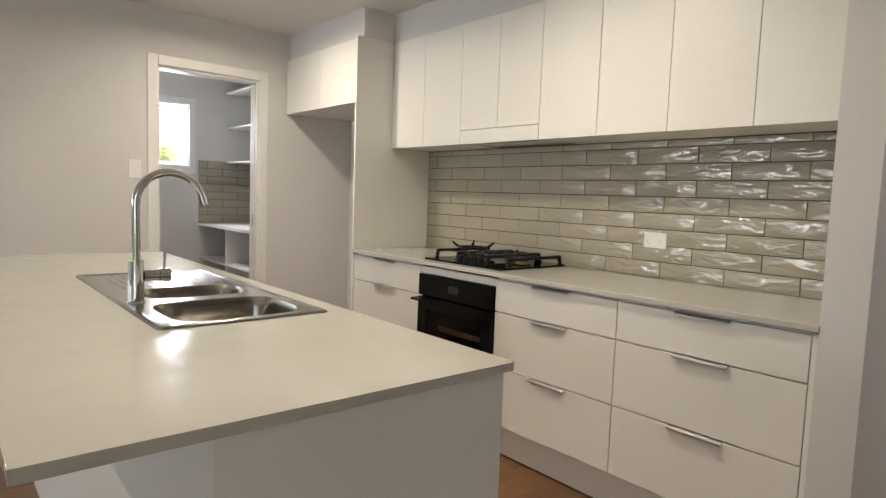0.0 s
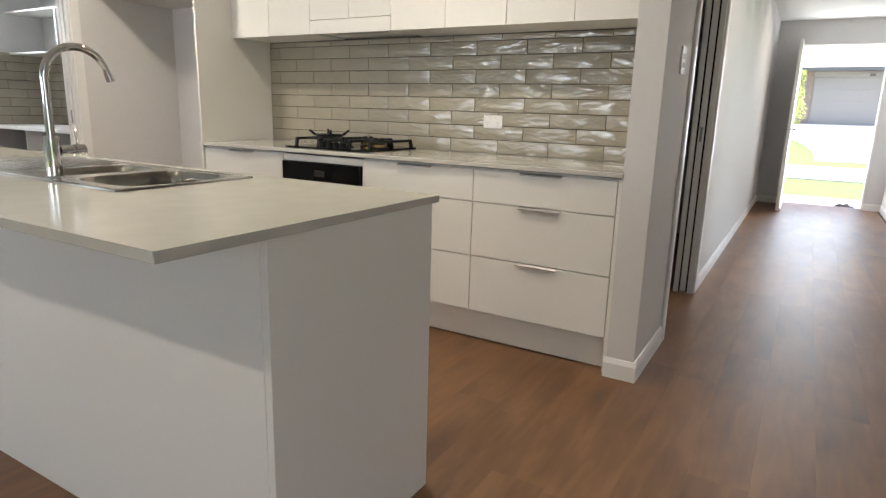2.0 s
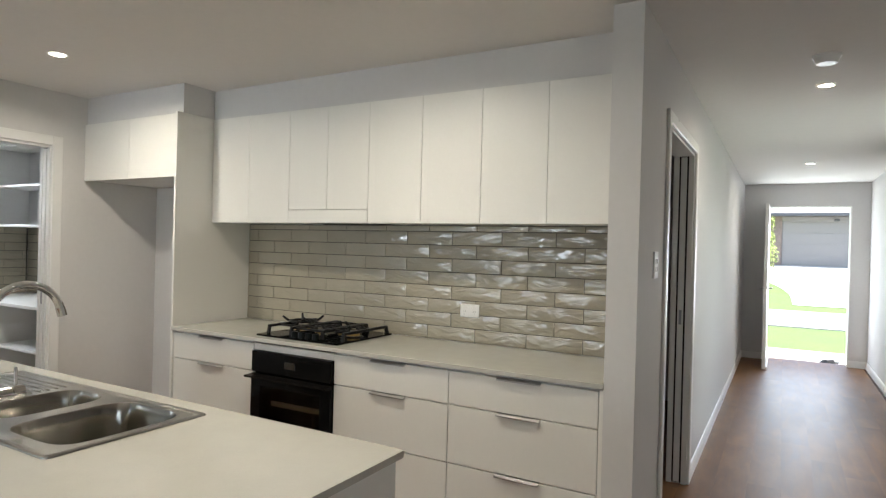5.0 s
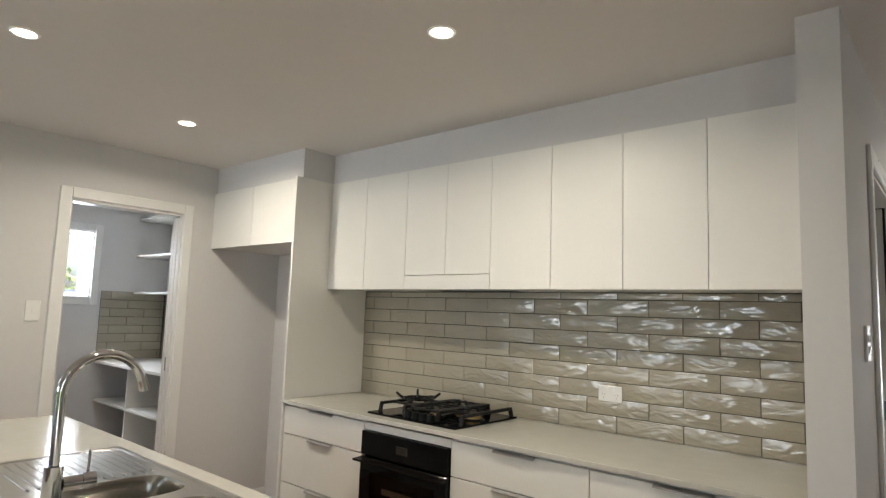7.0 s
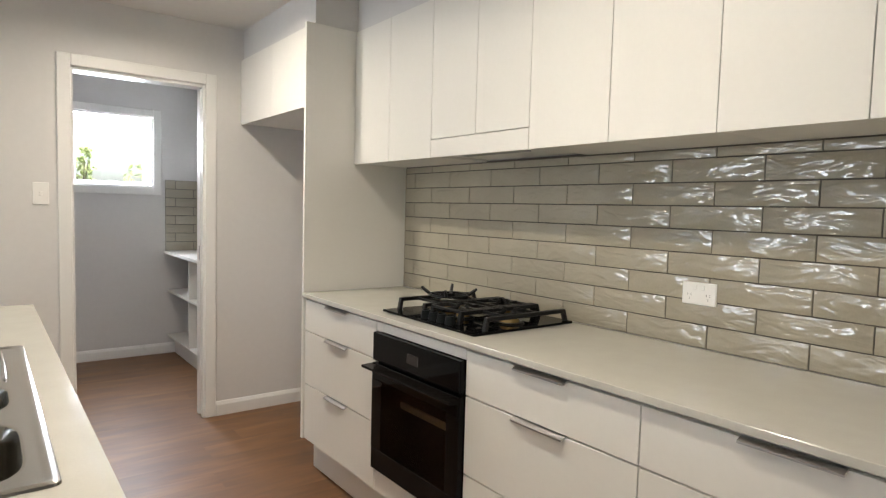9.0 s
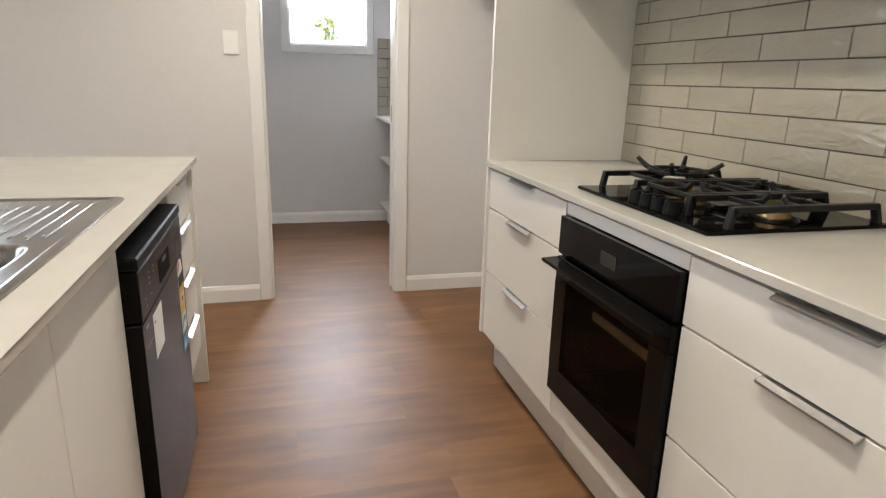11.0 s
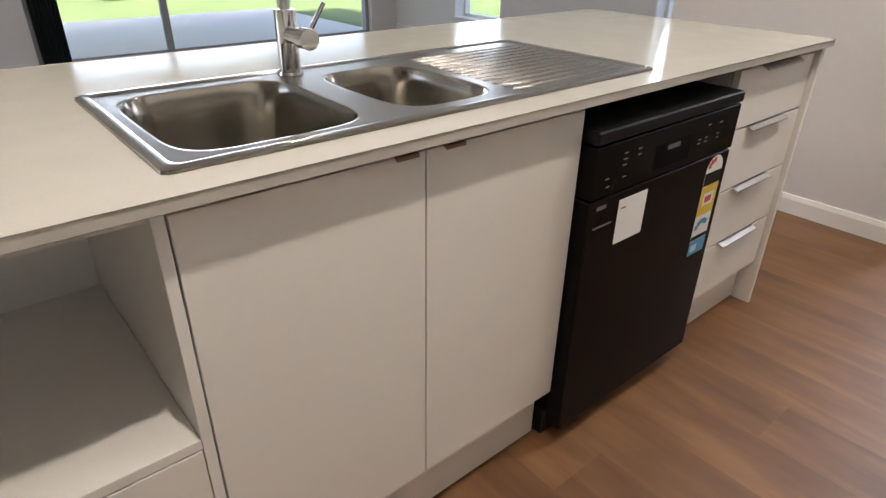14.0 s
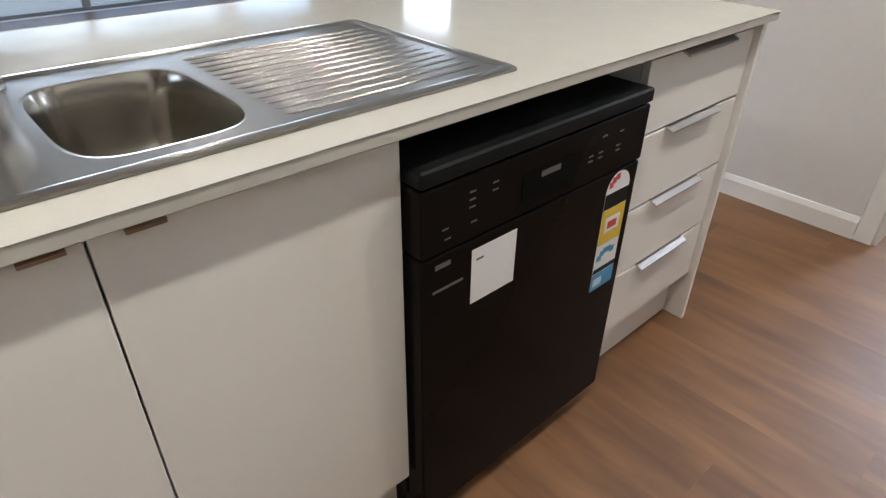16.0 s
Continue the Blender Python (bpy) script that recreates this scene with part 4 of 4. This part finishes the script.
# ---- switches and sockets ----
def plate(name, axis, face, sign, u, z, w, h, rockers, label, category):
    """A wall plate with rockers; u is the middle along the wall."""
    def put(u0, u1, d0, d1, z0, z1, bev=0.001):
        e0, e1 = sorted((face + sign * d0, face + sign * d1))
        return boxes((e0, e1, u0, u1, z0, z1), bevel=bev) if axis == "y" else boxes((u0, u1, e0, e1, z0, z1), bevel=bev)
    at = (face, u, z - h / 2) if axis == "y" else (u, face, z - h / 2)
    p = thing(name, at, label, category)
    part("plate", put(u - w / 2, u + w / 2, 0.0, 0.009, z - h / 2, z + h / 2, 0.002), PLASTIC, p)
    for du, dz, rw, rh_ in rockers:
        part("rocker", put(u + du - rw / 2, u + du + rw / 2, 0.0092, 0.0125, z + dz - rh_ / 2, z + dz + rh_ / 2), PLASTIC, p)
    return p


sock = plate("power_outlet", "y", 2.744, -1, 1.775, 1.077, 0.116, 0.073, [(-0.014, 0.020, 0.012, 0.016), (0.014, 0.020, 0.012, 0.016)], "white double power outlet on the tiles", "power outlet")
for du in (-0.032, 0.032):
    for dy, dz in ((-0.006, -0.004), (0.006, -0.004), (0.0, -0.018)):
        part("pin_slot", boxes((2.7346, 2.7349, 1.775 + du + dy - 0.0006, 1.775 + du + dy + 0.0006, 1.077 + dz - 0.004, 1.077 + dz + 0.004)), SLOT_SHADE, sock)
plate("light_switch", "x", YN, -1, 1.140, 1.355, 0.074, 0.116, [(0.0, 0.0, 0.014, 0.022)], "white single light switch beside the pantry door", "light switch")
plate("light_switch", "x", YH, -1, 2.485, 1.372, 0.080, 0.116, [(-0.016, 0.016, 0.014, 0.022), (0.016, 0.016, 0.014, 0.022), (-0.016, -0.02, 0.014, 0.022), (0.016, -0.02, 0.014, 0.022)], "white four-gang light switch on the passage wall", "light switch")

# ---- pantry ----
pb = single("pantry_benchtop", boxes((2.15, XE - 0.010, 4.66, YX - 0.010, 0.882, 0.905), bevel=0.001), LAMINATE, "white laminate pantry benchtop", "benchtop")
for z in (0.545, 0.150):
    single("pantry_shelf", boxes((2.18, XE - 0.003, 4.66, YX - 0.003, z, z + 0.018), bevel=0.001), LAMINATE, "white laminate lower pantry shelf", "shelf", "lower pantry shelves")
single("pantry_kickboard", boxes((2.24, 2.256, 4.66, YX - 0.003, 0.0, 0.149)), LAMINATE, "white laminate kickboard under the pantry shelves", "panel")
for y in (5.05, 5.72):
    for z0, z1 in ((0.1685, 0.5445), (0.5635, 0.8815)):
        single("shelf_divider", boxes((2.185, XE - 0.003, y, y + 0.016, z0, z1)), LAMINATE, "white upright divider between the pantry shelves", "panel", "pantry dividers")
for z in (1.505, 1.845, 2.195):
    if z > 1.8 and z < 2.0:
        single("shelf_divider", boxes((2.445, XE - 0.003, 5.60, 5.616, 1.5235, z - 0.0005)), LAMINATE, "white upright divider between the pantry shelves", "panel", "pantry dividers")
    single("pantry_shelf", boxes((2.44, XE - 0.003, 4.66, YX - 0.003, z, z + 0.018), bevel=0.001), LAMINATE, "white laminate upper pantry shelf", "shelf", "upper pantry shelves")


# ---- outside ----
gb = bmesh.new()
xs = [-400, -60, -30, -12, XL - 0.22, 9.4, 19, 24, 33, 60, 120, 600]
zs = [-0.14, -0.14, -0.14, -0.14, -0.14, -0.14, -0.12, 0.1, 0.95, 1.1, 1.2, 1.2]
ys = [-500, -60, -12, -2.6, 7, 14, 60, 500]
grid = [[gb.verts.new((x, y, z)) for y in ys] for x, z in zip(xs, zs)]
for i in range(len(xs) - 1):
    for j in range(len(ys) - 1):
        gb.faces.new((grid[i][j], grid[i + 1][j], grid[i + 1][j + 1], grid[i][j + 1]))
structure("ground", gb, GRASS, "mown green lawn")
structure("pavement_porch", boxes((XF + 0.221, 10.65, -3.0, 1.6, -0.13, -0.03)), CONCRETE, "pale concrete porch")
structure("road", boxes((14.95, 20.6, -80, 80, -0.14, -0.105)), ASPHALT, "pale street surface")
dv = bmesh.new()
edge = [(20.61, -0.02), (22.0, 0.0), (23.3, 0.03), (24.0, 0.08), (25.0, 0.25), (26.0, 0.5), (27.0, 0.85), (28.5, 1.4), (33.0, 1.6)]
rows = []
for x, y in edge:
    z = (-0.12 + 0.22 * (x - 19) / 5 if x < 24 else 0.1 + 0.85 * (x - 24) / 9) + 0.02
    rows.append((dv.verts.new((x, -7.3, z)), dv.verts.new((x, y, z))))
for (p, q), (r, t) in zip(rows, rows[1:]):
    dv.faces.new((p, r, t, q))
structure("pavement_driveway", dv, CONCRETE, "pale concrete driveway")
# slab added outside the glazing so the lawn bounces no green indoors
structure("pavement_neutral_bounce", boxes((2.6, XF + 0.22, -2.6, YS - 0.121, -0.13, -0.04), (XL, 2.599, -4.2, -2.421, -0.13, -0.04)), CONCRETE, "pale concrete slab added beside the house to keep bounced light neutral")
structure("pavement_patio", boxes((-8.3, XL - 0.221, -1.5, 6.35, -0.13, -0.04)), CONCRETE, "pale concrete patio slab")

hs2 = thing("house", (37, -3, 0.95), "single-storey house across the street with a wide grey garage door", "house")
part("wall", boxes((33.0, 42, 0.35, 5, 0.9, 3.45)), BRICK, hs2, "brown brick wall")
part("wall", boxes((33.3, 42, -12, 0.349, 0.9, 3.45)), BRICK, hs2, "brown brick wall")
gd = part("garage_door", boxes((33.1, 33.2, -5.0, 0.348, 0.95, 3.05)), GARAGE, hs2, "grey panelled garage door")
for k in range(4):
    part("panel", boxes((33.06, 33.099, -4.98, 0.33, 0.955 + 0.523 * k, 1.474 + 0.523 * k), bevel=0.002), GARAGE, gd)
part("lintel", boxes((32.95, 33.25, -5.2, 0.3485, 3.051, 3.30)), GARAGE, hs2)
part("gutter", boxes((32.35, 32.5, -12.5, 1.3, 3.30, 3.46), bevel=0.01), DARK_TRIM, hs2)
rb = bmesh.new()
a = [rb.verts.new(p) for p in ((32.4, -12.5, 3.44), (32.4, 1.4, 3.44), (38, 1.4, 5.0), (38, -12.5, 5.0), (43, 1.4, 3.44), (43, -12.5, 3.44))]
rb.faces.new((a[0], a[1], a[2], a[3]))
rb.faces.new((a[3], a[2], a[4], a[5]))
rb.faces.new((a[1], a[4], a[2]))
part("roof", rb, ROOF, hs2, "light metal roof")
part("wall_lamp", boxes((32.85, 32.94, -1.95, -1.75, 3.08, 3.18), bevel=0.02), DARK_TRIM, hs2, "dark twin floodlight")


def leafy(name, x, y, z, height, spread, count, trunk, label, seed, leaf=LEAF, leaf_label="yellow-green leaves"):
    rng = random.Random(seed)
    t = thing(name, (x, y, z), label, "tree" if trunk > 0.03 else "bush")
    bm = bmesh.new()
    tube(bm, [(x, y, z), (x + 0.03, y, z + height * 0.4), (x, y + 0.04, z + height * 0.9)], [trunk, trunk * 0.7, trunk * 0.25], 8)
    for k in range(7):
        a, h = rng.uniform(0, 6.28), height * rng.uniform(0.3, 0.7)
        tube(bm, [(x, y, z + h), (x + spread * 0.6 * math.cos(a), y + spread * 0.6 * math.sin(a), z + h + height * 0.2)], [trunk * 0.4, trunk * 0.1], 6)
    part("trunk", bm, BARK, t)
    bm = bmesh.new()
    for k in range(count):
        a, h, r = rng.uniform(0, 6.28), rng.uniform(0.22, 1.0), spread * math.sqrt(rng.random())
        r *= (1.15 - abs(h - 0.5)) * (0.75 + 0.35 * math.sin(3 * a + 5 * h))
        c = Vector((x + r * math.cos(a), y + r * math.sin(a), z + h * height))
        s = 0.035 + 0.05 * rng.random() * max(1, spread)
        m = Matrix.Translation(c) @ Euler((rng.uniform(0, 6), rng.uniform(0, 6), rng.uniform(0, 6))).to_matrix().to_4x4()
        vs = [bm.verts.new(m @ Vector(p)) for p in ((-s, 0, 0), (0, -s * 0.45, 0.2 * s), (s, 0, 0), (0, s * 0.45, 0.2 * s))]
        bm.faces.new(vs)
    part("crown", bm, leaf, t, leaf_label)


leafy("tree", 27.5, 0.95, 0.4, 2.6, 0.55, 1500, 0.05, "young yellow-green tree beside the driveway", 3)
for k in range(3):
    leafy("hedge", 3.55 + 1.2 * k, 13.0, -0.14, 2.15 + 0.12 * (k % 2), 0.75, 1700, 0.03, "tall yellow-green hedge bush behind the steel fence", 30 + k)
leafy("tree", 2.32, 13.0, -0.14, 2.44, 0.30, 420, 0.05, "slim young tree behind the steel fence", 5)

# boundary fences
fence = bmesh.new()
for k in range(130):
    x = -13 + 0.2 * k
    box(fence, x, x + 0.118, 11.20, 11.23, -0.13, 1.55)
    box(fence, x + 0.1185, x + 0.1995, 11.193, 11.199, -0.13, 1.55)
box(fence, -13, 13, 11.15, 11.24, 1.5505, 1.60)
structure("fence_north", fence, FENCE, "blue-grey ribbed steel fence")
west = thing("fence", (-12.5, 4, -0.14), "grey timber paling fence behind the lawn", "fence")
for k in range(110):
    y = -4 + 0.135 * k
    part("paling", boxes((-12.52, -12.50, y, y + 0.13, -0.12, 1.70 + 0.02 * ((k * 7) % 3))), TIMBER, west)
for k in range(4):
    leafy("shrub", -11.9, 2.6 + 2.0 * k, -0.14, 0.95, 0.20, 450, 0.015, "small dark green conifer against the fence", 20 + k, LEAF_DARK, "dark green leaves")
single("post", boxes((-7.60, -7.50, 6.06, 6.16, -0.04, 2.5995), bevel=0.004), RUST, "red-brown steel patio post", "post")

def folded_sheet():
    """A sheet in soft folds, drawn for a dark panel of unknown kind."""
    bm = bmesh.new()
    rows = []
    for z in (0.02, 1.0, 2.08):
        rows.append([bm.verts.new((-4.96 + 0.018 * math.sin(k * 1.3), 2.44 + 0.23 * k / 40, z)) for k in range(41)])
    for a, b in zip(rows, rows[1:]):
        for k in range(40):
            bm.faces.new((a[k], a[k + 1], b[k + 1], b[k]))
    bmesh.ops.solidify(bm, geom=bm.faces[:], thickness=0.004)
    return bm


# shoes on the porch
for k, (x, y, turn) in enumerate(((9.50, -0.25, 1.2), (9.58, -0.33, 0.5))):
    s = thing("shoe", (x, y, -0.03), "dark worn slip-on shoe lying on the porch", "shoe", "shoes by the door")
    outline = [(0.042 * math.sin(math.pi * u) ** 0.6 * side, 0.25 * u - 0.125) for side, us in ((1, [i / 10 for i in range(11)]), (-1, [i / 10 for i in range(9, 0, -1)])) for u in us]
    bm = bmesh.new()
    base = [bm.verts.new((px, py, -0.03)) for px, py in outline]
    tops = [bm.verts.new((px, py, -0.008)) for px, py in outline]
    for a in range(len(outline)):
        b = (a + 1) % len(outline)
        bm.faces.new((base[a], base[b], tops[b], tops[a]))
    bm.faces.new(base[::-1])
    bm.faces.new(tops)
    bmesh.ops.transform(bm, matrix=Matrix.Translation((x, y, 0)) @ Matrix.Rotation(turn, 4, "Z"), verts=bm.verts)
    part("sole", bm, RUBBER, s)
    bm = bmesh.new()
    rows = []
    for u in (0.35, 0.5, 0.65, 0.8, 0.93):
        w, h = 0.040 * math.sin(math.pi * u) ** 0.6, 0.045 * (1.15 - u)
        rows.append([bm.verts.new((w * math.cos(radians(a)), 0.25 * u - 0.125, -0.0078 + h * math.sin(radians(a)))) for a in range(0, 181, 30)])
    for a, b in zip(rows, rows[1:]):
        for q in range(6):
            bm.faces.new((a[q], a[q + 1], b[q + 1], b[q]))
    bmesh.ops.solidify(bm, geom=bm.faces[:], thickness=0.003)
    bmesh.ops.transform(bm, matrix=Matrix.Translation((x, y, 0)) @ Matrix.Rotation(turn, 4, "Z"), verts=bm.verts)
    part("upper", bm, RUBBER, s, smooth=True)
single("curtain", folded_sheet(), DARK_SHEET, "dark green folded sheet standing for a dark panel beside the sliding door", "curtain", smooth=True)

# ---- tiles ----
PITCH_Y, PITCH_Z = 0.3035, 0.0768


def tile_mesh(w, h, t):
    """A tile facing -x (w along y), slightly cushioned."""
    bm = bmesh.new()
    box(bm, 0, t, 0, w, 0, h)
    front = [e for e in bm.edges if all(v.co.x < 1e-6 for v in e.verts)]
    bmesh.ops.bevel(bm, geom=front, offset=0.0025, segments=2, affect="EDGES", profile=0.6)
    return finish(bm, "tile", TILE, True)


def tiled(parent, y0, y1, z0, z1, x, first_joint, place):
    """Running-bond tiles between y0..y1, z0..z1; place turns (x, y, z) into a matrix."""
    cache = {}
    row, z = 0, z0 + 0.001
    while z < z1 - 0.006:
        h = min(PITCH_Z - 0.0035, z1 - z)
        y = first_joint - (PITCH_Y / 2 if row % 2 else 0)
        while y > y0:
            y -= PITCH_Y
        while y < y1:
            a, b = max(y + 0.00175, y0), min(y + PITCH_Y - 0.00175, y1)
            if b - a > 0.006:
                key = (round(b - a, 4), round(h, 4))
                if key not in cache:
                    cache[key] = tile_mesh(b - a, h, 0.008)
                ob = new("tile", cache[key])
                ob.parent = parent
                ob.matrix_basis = place(x, a, z) @ pose(0, 0, 0, 0, random.uniform(-0.35, 0.35), random.uniform(-0.12, 0.12))
            y += PITCH_Y
        z += PITCH_Z
        row += 1


sp = structure("trim_splashback", boxes((2.7435, XE - 0.0005, 0.874, 3.5025, 0.9005, 1.556)), GROUT, "dark grout bed behind the splashback tiles")
tiled(sp, 0.874, 3.5025, 0.9005, 1.5455, 2.7395, 2.047, lambda x, y, z: pose(x, y, z))
sp2 = structure("trim_pantry_splashback", boxes((XE - 0.006, XE - 0.0005, 4.66, YX - 0.007, 0.906, 1.504), (2.165, XE - 0.0065, YX - 0.006, YX - 0.0005, 0.906, 1.52)), GROUT, "dark grout bed behind the pantry tiles")
tiled(sp2, 4.66, YX - 0.016, 0.907, 1.504, XE - 0.011, 5.0, lambda x, y, z: pose(x, y, z))
tiled(sp2, -XE + 0.02, -2.165, 0.907, 1.52, YX - 0.011, -2.4, lambda x, y, z: pose(-y, x, z, 0, 0, 90))

# ---- floor planks ----
floor = structure("floor", boxes((XL, 2.48, -2.3, YS - 0.12, -0.12, -0.0045), (XL, XF + 0.21, YS - 0.12, YH + 0.12, -0.12, -0.0045), (XL, XE, YH + 0.12, YX, -0.12, -0.0045),
                                 (XE, 5.9, YH + 0.12, 3.0, -0.12, -0.0045), (5.80, 6.87, -2.1, YS - 0.12, -0.12, -0.0045)), FLOOR_BASE, "brown timber-look vinyl plank floor")


def spans(y):
    """The stretches along x that are floored at y."""
    if y < YS - 0.10:
        return [(XL, 2.48)] + ([(5.80, 6.87)] if y > -2.0 else [])
    if y < YH - 0.05:
        return [(XL, XF + 0.2)]
    return [(XL, XE)] + ([(XE + 0.001, 5.9)] if y < 2.9 else [])


rng = random.Random(11)
PW, PL = 0.182, 1.22
plank_cache = {}
rest = bmesh.new()
y = -2.3
while y < YX:
    w = min(PW, YX - y) - 0.0003
    x = XL - rng.uniform(0, PL)
    while x < XF + 0.2:
        for lo, hi in spans(y):
            a, b = max(x, lo), min(x + PL - 0.0002, hi)
            if b - a < 0.02 or w < 0.01:
                continue
            if a > -1.3:
                key = (round(b - a, 4), round(w, 4))
                if key not in plank_cache:
                    plank_cache[key] = finish(boxes((0, b - a, 0, w, 0, 0.004)), "plank", PLANK, False)
                ob = new("plank", plank_cache[key])
                ob.parent = floor
                ob.location = (a, y, -0.004)
            else:
                box(rest, a, b, y, y + w, -0.004, 0.0)
        x += PL
    y += PW
far_planks = new("plank_field", finish(rest, "plank_field", PLANK_REST, False))
far_planks.parent = floor
tagged(far_planks, "brown vinyl planks further into the living room", kind="stuff")
